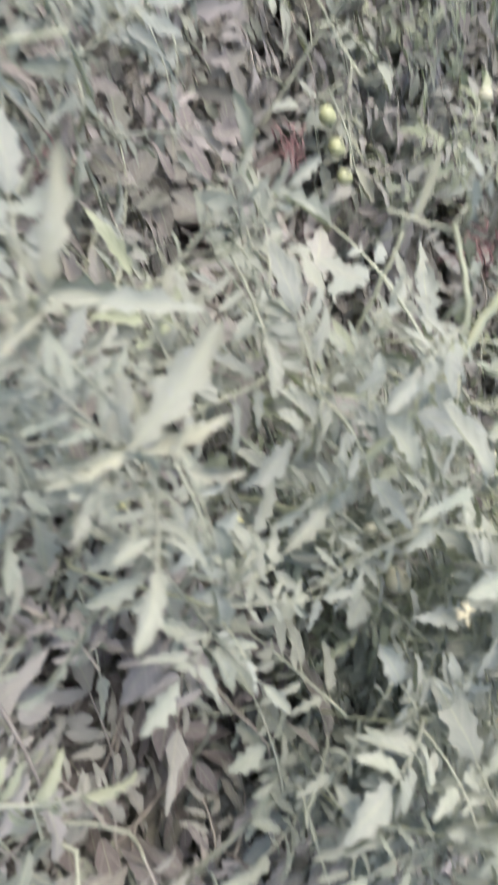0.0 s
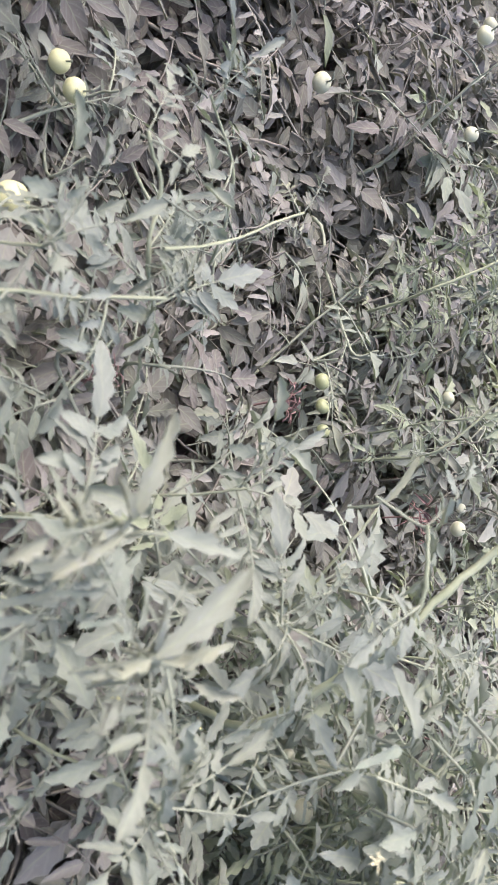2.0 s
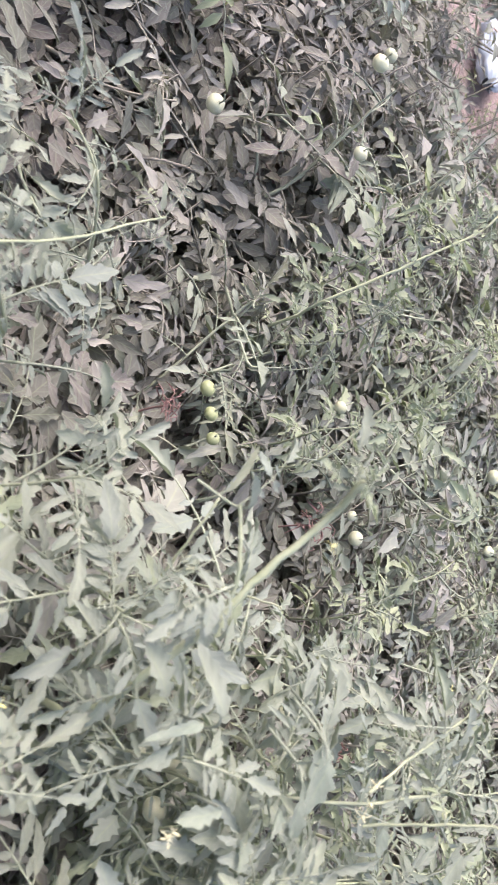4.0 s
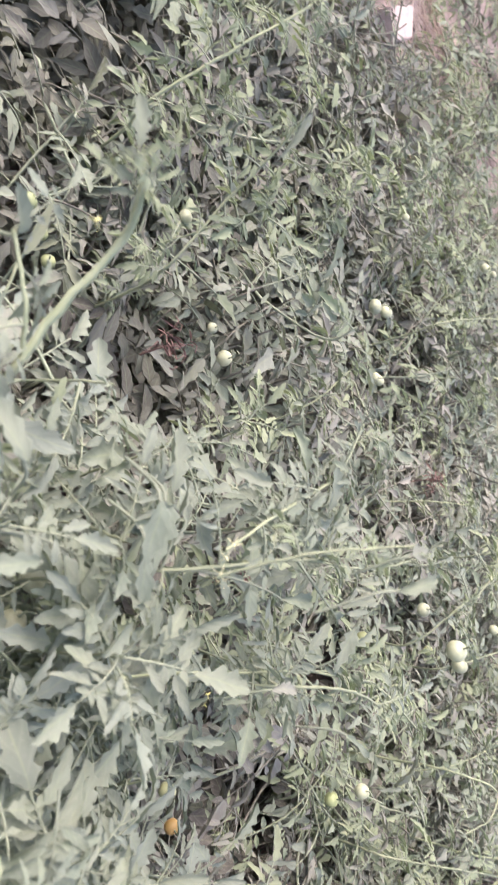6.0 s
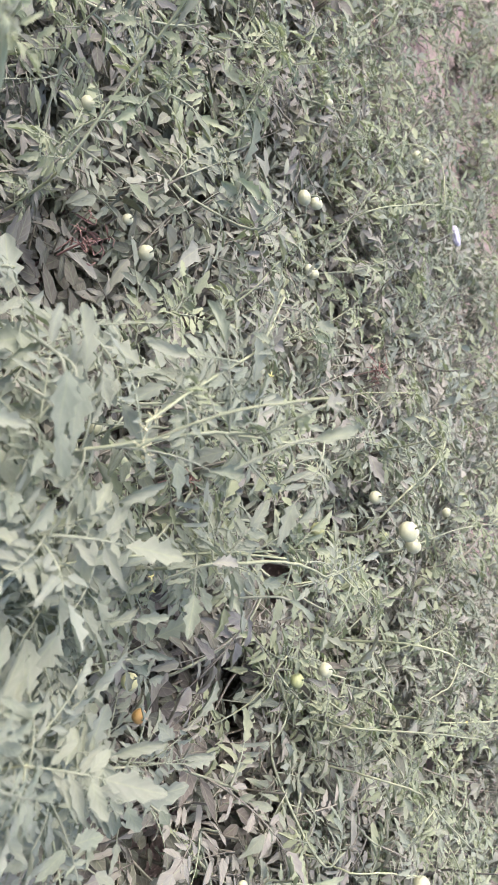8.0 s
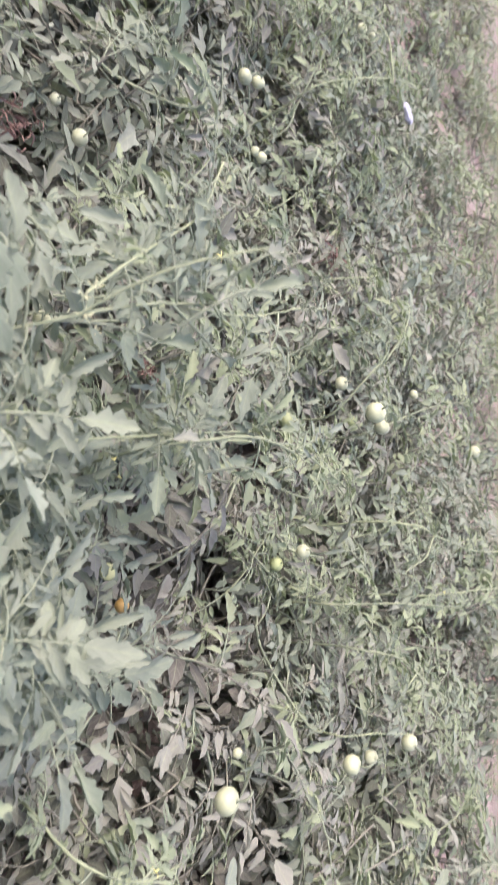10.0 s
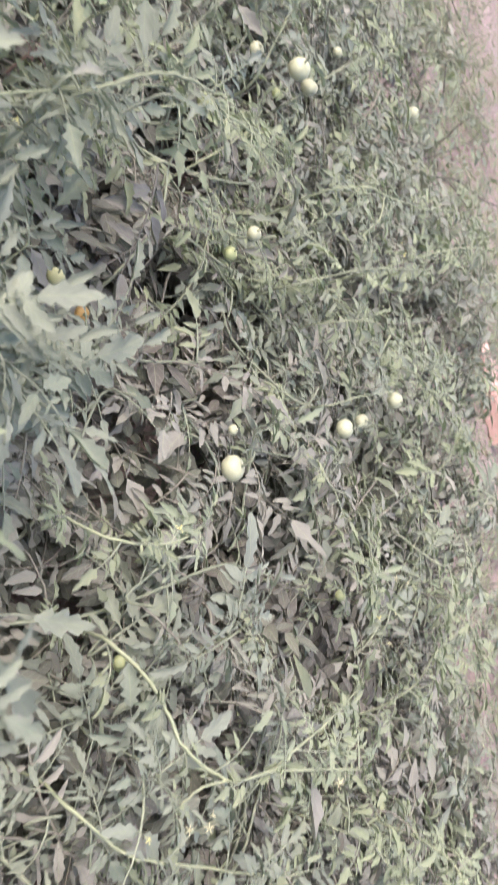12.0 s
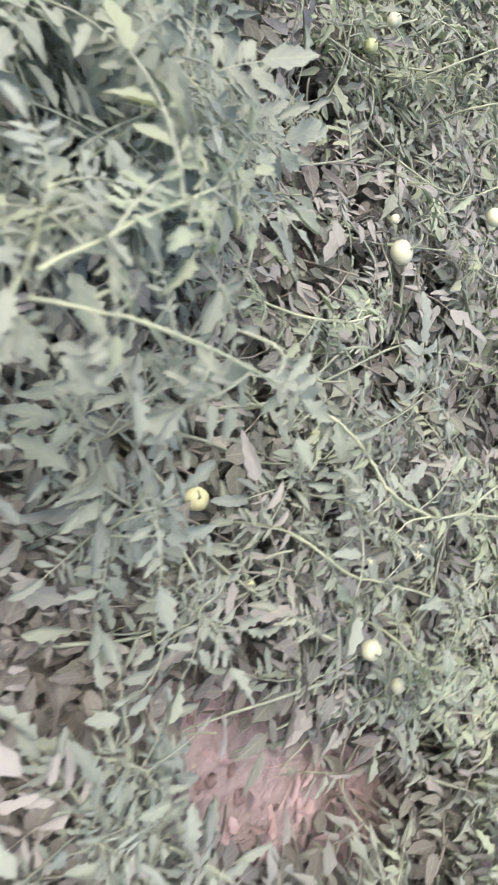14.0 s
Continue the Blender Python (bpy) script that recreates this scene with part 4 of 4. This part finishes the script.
blade((1.117, 1.052, 0.602), (1.123, 0.990, 0.565), 0.015, LEAF_PALE, 1.0, 0.5)
# broad green leaves of the upper cover, close to the walk
blade((0.824, 0.612, 0.607), (0.800, 0.624, 0.634), 0.020, LEAF_MID, 0.5, 0.6)
blade((0.984, 0.478, 0.638), (1.002, 0.432, 0.624), 0.026, LEAF_MID, 0.4, 0.9)
blade((0.890, 0.470, 0.600), (0.838, 0.500, 0.600), 0.026, LEAF_MID, 0.4)
blade((0.872, 0.456, 0.600), (0.826, 0.432, 0.600), 0.018, LEAF_MID, 0.4, 0.5)
blade((0.925, 0.412, 0.600), (0.885, 0.392, 0.600), 0.024, LEAF_MID, 0.5)
blade((1.015, 0.462, 0.600), (1.034, 0.415, 0.590), 0.026, LEAF_MID, 0.5, 1.1)
whole_leaf((1.020, 0.200, 0.590), (1.130, 0.172, 0.580), MID, 1)
whole_leaf((0.980, 0.215, 0.590), (1.085, 0.240, 0.590), MID, 6)
whole_leaf((1.020, 0.280, 0.570), (1.060, 0.160, 0.560), MID, 8, 0.3)
# leaves at the near end of the bed
whole_leaf((0.965, 0.060, 0.585), (1.020, -0.070, 0.578), MID, 5)
blade((1.005, -0.030, 0.592), (1.027, -0.086, 0.576), 0.030, LEAF_MID, 0.4, 1.1)
blade((1.195, -0.064, 0.392), (1.264, -0.108, 0.400), 0.034, LEAF_PALE, 0.4, 1.3)
whole_leaf((1.61, 0.32, 0.30), (1.54, 0.235, 0.33), OLD, 3)
whole_leaf((1.62, 0.28, 0.30), (1.60, 0.19, 0.31), OLD, 7)


def withered_tuft(x, y, z, wide):
    """A knot of curled reddish dead leaflets and their thin stalks."""
    dice, shape = random.Random(int(x * 811 + y * 577)), Shape()
    for _ in range(16):
        at = Vector((dice.gauss(0, 0.22), dice.gauss(0, 0.22), dice.gauss(0, 0.15))) * wide
        turn = dice.uniform(0, math.tau)
        leaflet(shape, leaf_pose(at, turn, dice.uniform(-0.8, 0.6), dice.uniform(-1.2, 1.2), 1.0), wide * dice.uniform(0.25, 0.5), wide * dice.uniform(0.08, 0.16), dice.uniform(1.2, 2.4), dice.uniform(-0.4, 0.6), 0.5, dice, False)
        end = at + wide * Vector((dice.uniform(-0.4, 0.4), dice.uniform(-0.4, 0.4), dice.uniform(-0.3, 0.3)))
        shape.tube(smooth_line([at, at.lerp(end, 0.5) + Vector((0, 0, 0.12 * wide)), end], 2), [0.0009] * 5, 3)
    shape.tube(smooth_line([(0.004, 0.002, -0.20 * z), (0.003, 0.004, -0.1 * z), (0, 0, 0)], 2), [0.0016] * 5, 4)
    part("withered_leaf", shape.mesh("withered_leaf", RED_DRY), owner((x, y)).thing, Matrix.Translation((x, y, z)), "reddish-brown withered leaf")


for spot in TUFTS:
    withered_tuft(*spot)


# ---- fruit and flowers ----
def fruit_mesh(material, dice):
    shape = Shape()
    ribs, flat, lean = dice.choice((4, 5)), dice.uniform(0.86, 0.97), dice.uniform(0, 6)
    rows = []
    for i in range(11):
        a = math.pi * i / 10
        rows.append([Vector((math.sin(a) * math.cos(b), math.sin(a) * math.sin(b), flat * math.cos(a) - 0.10 * math.exp(-(a / 0.35) ** 2))) * 0.5 * (1 + 0.025 * math.sin(ribs * b + lean) * math.sin(a)) for b in (k * math.tau / 16 for k in range(16))])
    shape.grid(rows, None, 0, True)
    return shape.mesh("tomato", material)


def calyx_mesh():
    """Five pointed sepals and a bent stalk with a knuckle."""
    shape = Shape()
    for k in range(5):
        m = Matrix.Rotation(k * math.tau / 5, 4, "Z") @ Matrix.Translation((0, 0.02, 0.40)) @ Matrix.Rotation(-0.25, 4, "X")
        leaflet(shape, m, 0.46, 0.16, 0.6, 0.35, 0.0, random.Random(k), False)
    stalk = smooth_line([(0, 0, 0.38), (0.03, 0.02, 0.62), (0.12, 0.05, 0.85), (0.34, 0.10, 1.0)], 3)
    shape.tube(stalk, [0.045 if i != 5 else 0.07 for i in range(len(stalk))], 5)
    return shape.mesh("calyx", STEM)


CALYX = calyx_mesh()
FRUITS = {name: [fruit_mesh(m, random.Random(40 + i)) for i in range(3)] for name, m in (("pale", FRUIT_PALE), ("green", FRUIT_GREEN), ("yellow", FRUIT_YELLOW), ("orange", FRUIT_ORANGE))}
WORDS = {"pale": "pale whitish-green unripe tomato", "green": "small green unripe tomato", "yellow": "yellow-green ripening tomato", "orange": "orange shrivelled tomato"}


def tomato(kind, x, y, z, wide, lean=0.5):
    plant = owner((x, y))
    dice = random.Random(int(x * 977 + y * 613))
    m = Matrix.Translation((x, y, z)) @ Euler((dice.uniform(-lean, lean), dice.uniform(-lean, lean), dice.uniform(0, 6))).to_matrix().to_4x4() @ Matrix.Scale(wide, 4)
    ob = part("tomato", dice.choice(FRUITS[kind]), plant.thing, m, WORDS[kind])
    top = new("calyx", CALYX)
    top.parent = ob


for kind, spots in FRUIT_AT:
    for spot in spots:
        tomato(kind, *spot)
tomato("green", 1.96, 0.637, 0.29, 0.034)


def flower_mesh(material):
    """Five narrow petals bent back, round a small cone of stamens, with a short stalk."""
    shape = Shape()
    for k in range(5):
        m = Matrix.Rotation(k * math.tau / 5, 4, "Z") @ Matrix.Translation((0, 0.0015, 0)) @ Matrix.Rotation(0.25, 4, "X")
        leaflet(shape, m, 0.010, 0.0042, 0.5, 0.5, 0.0, random.Random(70 + k), False)
    shape.tube([(0, 0, 0), (0, 0, 0.004), (0, 0, 0.0085)], [0.0022, 0.0018, 0.0006], 6)
    shape.tube([(0, 0, 0), (0.001, 0, -0.006), (0.005, 0.001, -0.014)], [0.0009, 0.0008, 0.0008], 4, 1)
    return shape.mesh("flower", material, STEM)


FLOWER, FLOWER_OLD = flower_mesh(PETAL), flower_mesh(PETAL_OLD)


def flower(x, y, z, old=False):
    dice = random.Random(int(x * 731 + y * 419 + z * 97))
    m = Matrix.Translation((x, y, z)) @ Euler((dice.uniform(-0.9, 0.9), dice.uniform(-0.9, 0.9), dice.uniform(0, 6))).to_matrix().to_4x4() @ Matrix.Scale(dice.uniform(0.45, 0.70) * (1.1 if old and y > 0 else 1.0), 4)
    part("flower", FLOWER_OLD if old else FLOWER, owner((x, y)).thing, m, "withered cream tomato flower" if old else "small yellow star-shaped tomato flower")


for spot in ((0.69, 0.41, 0.50), (0.79, 0.42, 0.48), (0.82, 0.40, 0.46), (1.40, -0.28, 0.46), (1.10, -0.27, 0.35), (1.41, -0.04, 0.42), (1.25, -0.33, 0.40), (1.31, 0.39, 0.45), (0.81, 0.57, 0.71), (2.33, 0.30, 0.45), (1.78, -0.30, 0.45), (1.25, 0.39, 0.50), (2.42, 0.34, 0.42), (1.45, 0.71, 0.50)):
    flower(*spot)
for spot in ((0.88, 0.38, 0.60), (0.89, 0.385, 0.595), (1.12, 0.46, 0.60), (1.13, 0.47, 0.59), (1.08, 0.47, 0.63), (1.09, 0.46, 0.62), (1.10, 0.49, 0.62), (1.32, -0.36, 0.42), (1.33, -0.35, 0.42), (1.30, -0.35, 0.41), (1.53, -0.43, 0.46), (1.55, -0.44, 0.45), (1.32, -0.60, 0.42), (1.18, -0.45, 0.20), (1.92, -0.28, 0.43), (1.88, -0.33, 0.43), (1.95, -0.24, 0.42), (1.85, -0.37, 0.42), (1.98, -0.31, 0.42)):
    flower(*spot, True)

for plant in PLANTS:
    plant.gather()


# ---- litter, clods and the pale brick on the soil ----
def litter(name, count, area, material, long, wide, label, category):
    """Dry scraps strewn over the soil."""
    dice, shape = random.Random(len(name)), Shape()
    for _ in range(count):
        x, y = dice.uniform(area[0], area[1]), dice.uniform(area[2], area[3])
        if name == "straw":
            x, y = dice.gauss((area[0] + area[1]) / 2, (area[1] - area[0]) / 4), dice.gauss((area[2] + area[3]) / 2, (area[3] - area[2]) / 4)
        z = soil_height(x, y) + dice.uniform(0.002, 0.018)
        a, l = dice.uniform(0, math.tau), long * dice.uniform(0.4, 1.3)
        if wide < 0.004:
            d = Vector((math.cos(a), math.sin(a), dice.uniform(-0.12, 0.2))) * l
            shape.tube([Vector((x, y, z)), Vector((x, y, z)) + 0.5 * d + Vector((0, 0, 0.1 * l)), Vector((x, y, z)) + d], [wide, wide, wide * 0.6], 3)
        else:
            leaflet(shape, leaf_pose((x, y, z), a, dice.uniform(-0.3, 0.4), dice.uniform(-0.8, 0.8), 1.0), l, wide * dice.uniform(0.6, 1.2), dice.uniform(0.2, 0.9) if name == "dead_leaf_scraps" else dice.uniform(0.8, 2.2), 0.1, 0.6, dice, False)
    ob = new(name, shape.mesh(name, material))
    tagged(ob, label, category, kind="stuff")


litter("dry_leaf_litter", 1700, (0.4, 5.0, -1.8, 4.6), DRY_LEAF, 0.045, 0.018, "brown curled dead leaves strewn on red soil", "leaf litter")
litter("dead_leaf_scraps", 170, (0.9, 1.65, -1.15, -0.38), DRY_PINK, 0.046, 0.022, "pinkish-brown dead leaf scraps on the bare soil patch", "leaf litter")
litter("straw", 650, (1.9, 2.7, 2.4, 3.6), STRAW, 0.12, 0.0014, "reddish dry straw lying in a loose heap", "straw")
litter("fallen_stalks", 1500, (0.4, 5.0, -1.8, 4.6), STRAW, 0.09, 0.0012, "thin dry brown stalks scattered over soil", "dry stalks")


def weeds():
    """Fine low weeds that creep from the bed over the path, in uneven tufts with bare spots between."""
    dice, shape = random.Random(77), Shape()
    for count in range(4200):
        y = dice.uniform(-1.7, 4.6)
        x = far_edge(y) - 0.25 + abs(dice.gauss(0.0, 1.15))
        if count >= 3700:
            x, y = dice.uniform(1.15, 2.7), dice.uniform(2.25, 3.25)
            if (x - 1.97) ** 2 + (y - 2.61) ** 2 < 0.010 or (x - 1.55) ** 2 + (y - 2.76) ** 2 < 0.022:
                continue
        if noise.noise(Vector((x * 2.3, y * 2.3, 4.0))) < (-0.55 if -0.2 < y < 1.9 else -0.28) or (x - 4.15) ** 2 + (y + 0.14) ** 2 < 0.06 or (x - 4.75) ** 2 / 0.10 + (y - 2.65) ** 2 / 0.16 < 1 or any((x - bx) ** 2 + (y - by) ** 2 < r * r for bx, by, r in BARE):
            continue
        at = Vector((x, y, soil_height(x, y)))
        tall, turn = dice.uniform(0.03, 0.11), dice.uniform(0, 6)
        top = at + Vector((dice.uniform(-0.03, 0.03), dice.uniform(-0.03, 0.03), tall))
        shape.tube([at, at.lerp(top, 0.5) + Vector((0.004, 0, 0)), top], [0.0012, 0.001, 0.0008], 3, 1, False)
        for k in range(5):
            turn += 2.4
            leaflet(shape, leaf_pose(at.lerp(top, 0.35 + 0.16 * k), turn, dice.uniform(0.0, 0.8), dice.gauss(0, 0.4), 1.0), dice.uniform(0.022, 0.05), dice.uniform(0.006, 0.013), dice.uniform(0.5, 1.4), 0.2, 0.5, dice, None)
    ob = new("weeds", shape.mesh("weeds", LEAF_YOUNG, STEM))
    tagged(ob, "low fine yellowish-green weeds on the path edge", "weeds", kind="stuff")


weeds()


def clod_mesh(seed):
    bm = bmesh.new()
    bmesh.ops.create_icosphere(bm, subdivisions=2, radius=1.0)
    for v in bm.verts:
        v.co *= 1 + 0.8 * noise.noise(v.co * 1.6 + Vector((seed, 0, 0)))
        v.co.z *= 0.6
    data = bpy.data.meshes.new("soil_clod")
    bm.to_mesh(data)
    bm.free()
    data.materials.append(CLOD)
    data.polygons.foreach_set("use_smooth", [True] * len(data.polygons))
    return data


CLODS = [clod_mesh(5.0 * i) for i in range(5)]
for i in range(110):
    if i < 60:
        bx, by, br = rng.choice(BARE)
        x, y, r = rng.gauss(bx, br * 0.7), rng.gauss(by, br * 0.7), rng.uniform(0.005, 0.014)
    else:
        y = rng.uniform(-1.5, 4.0)
        x, r = far_edge(y) + rng.uniform(0.0, 1.2), rng.uniform(0.008, 0.022)
    clod = new("soil_clod", CLODS[i % 5])
    clod.matrix_world = Matrix.Translation((x, y, soil_height(x, y) + 0.05 * r)) @ Euler((rng.uniform(-0.4, 0.4), rng.uniform(-0.4, 0.4), rng.uniform(0, 6))).to_matrix().to_4x4() @ Matrix.Scale(r, 4)
    tagged(clod, "crumbly pinkish-red clod of dry soil", "clod", "clods on the bare soil")


def broken_brick(x, y):
    bm = bmesh.new()
    bmesh.ops.create_cube(bm, size=1.0, matrix=Matrix.Diagonal((0.15, 0.10, 0.06, 1)))
    for v in bm.verts:
        if v.co.x > 0:
            v.co.x += 0.03 * (1 if v.co.y > 0 else -1)
    bmesh.ops.bevel(bm, geom=bm.edges[:], offset=0.006, segments=2, affect="EDGES")
    bmesh.ops.subdivide_edges(bm, edges=bm.edges[:], cuts=2, use_grid_fill=True)
    for v in bm.verts:
        v.co += 0.004 * noise.noise_vector(v.co * 30)
    data = bpy.data.meshes.new("broken_brick")
    bm.to_mesh(data)
    bm.free()
    data.materials.append(BRICK)
    ob = new("broken_brick", data)
    ob.matrix_world = Matrix.Translation((x, y, soil_height(x, y) + 0.03)) @ Euler((0.15, -0.10, 0.9)).to_matrix().to_4x4()
    tagged(ob, "pale pinkish broken brick lying on the soil", "brick")


broken_brick(1.97, 2.61)


def edging_brick(x, y, turn):
    """A whole brick laid flat, with worn corners."""
    bm = bmesh.new()
    bmesh.ops.create_cube(bm, size=1.0, matrix=Matrix.Diagonal((0.11, 0.22, 0.07, 1)))
    bmesh.ops.bevel(bm, geom=bm.edges[:], offset=0.006, segments=2, affect="EDGES")
    bmesh.ops.subdivide_edges(bm, edges=bm.edges[:], cuts=2, use_grid_fill=True)
    for v in bm.verts:
        v.co += 0.003 * noise.noise_vector(v.co * 28 + Vector((x, y, 0)))
    data = bpy.data.meshes.new("brick")
    bm.to_mesh(data)
    bm.free()
    data.materials.append(BRICK_PINK)
    ob = new("brick", data)
    ob.matrix_world = Matrix.Translation((x, y, soil_height(x, y) + 0.045)) @ Euler((0.03, -0.04, turn)).to_matrix().to_4x4()
    tagged(ob, "pink fired-clay brick lying flat on the soil", "brick", "bricks by the bed")


edging_brick(4.10, -0.02, 0.10)
edging_brick(4.09, -0.26, 0.04)
edging_brick(4.23, -0.13, 0.06)


def crumpled_bag(name, at, heading, long, wide, label, category, material, seed):
    """A slack, creased plastic bag lying on its side, with a gathered neck."""
    shape = Shape()
    rows = []
    for i in range(25):
        s = i / 24
        girth = 0.5 * wide * (math.sin(math.pi * min(1.0, s * 1.08 + 0.02)) ** 0.45 if s < 0.72 else 0.86 * (1 - (s - 0.72) / 0.28) ** 0.7 + 0.22)
        row = []
        for k in range(28):
            a = k * math.tau / 28
            p = Vector((girth * math.cos(a), (s - 0.5) * long, 0.52 * girth * math.sin(a)))
            crease = 0.16 * noise.noise(Vector((7 * math.cos(a) * 0.4, 7 * math.sin(a) * 0.4, 3.5 * s)) + Vector((seed, 0, 0))) + 0.10 * abs(noise.noise(p * 38 + Vector((seed, 4, 0))))
            row.append(p + wide * crease * Vector((math.cos(a), 0, math.sin(a))))
        rows.append(row)
    shape.grid(rows, None, 0, True)
    ob = new(name, shape.mesh(name, material))
    ob.matrix_world = Matrix.Translation(at) @ Matrix.Rotation(heading, 4, "Z")
    tagged(ob, label, category)
    return ob


bag = crumpled_bag("plastic_bag", (1.55, 2.76, soil_height(1.55, 2.76) + 0.045), 0.18, 0.26, 0.13, "pale bluish-white crumpled plastic bag on the soil", "plastic bag", PLASTIC, 3.0)
band = Shape()
band.grid([[Vector((0.068 * math.cos(a), y, 0.045 * math.sin(a))) for a in (0.2 + 0.27 * k for k in range(10))] for y in (0.034, 0.046, 0.060)])
strip = new("printed_band", band.mesh("printed_band", PRINT))
strip.parent = bag
tagged(strip, "faded reddish printed band")
crumpled_bag("plastic_scrap", (2.62, 1.74, 0.375), 0.5, 0.065, 0.032, "small lavender-white plastic scrap caught in the leaves", "litter", LAVENDER, 9.0)
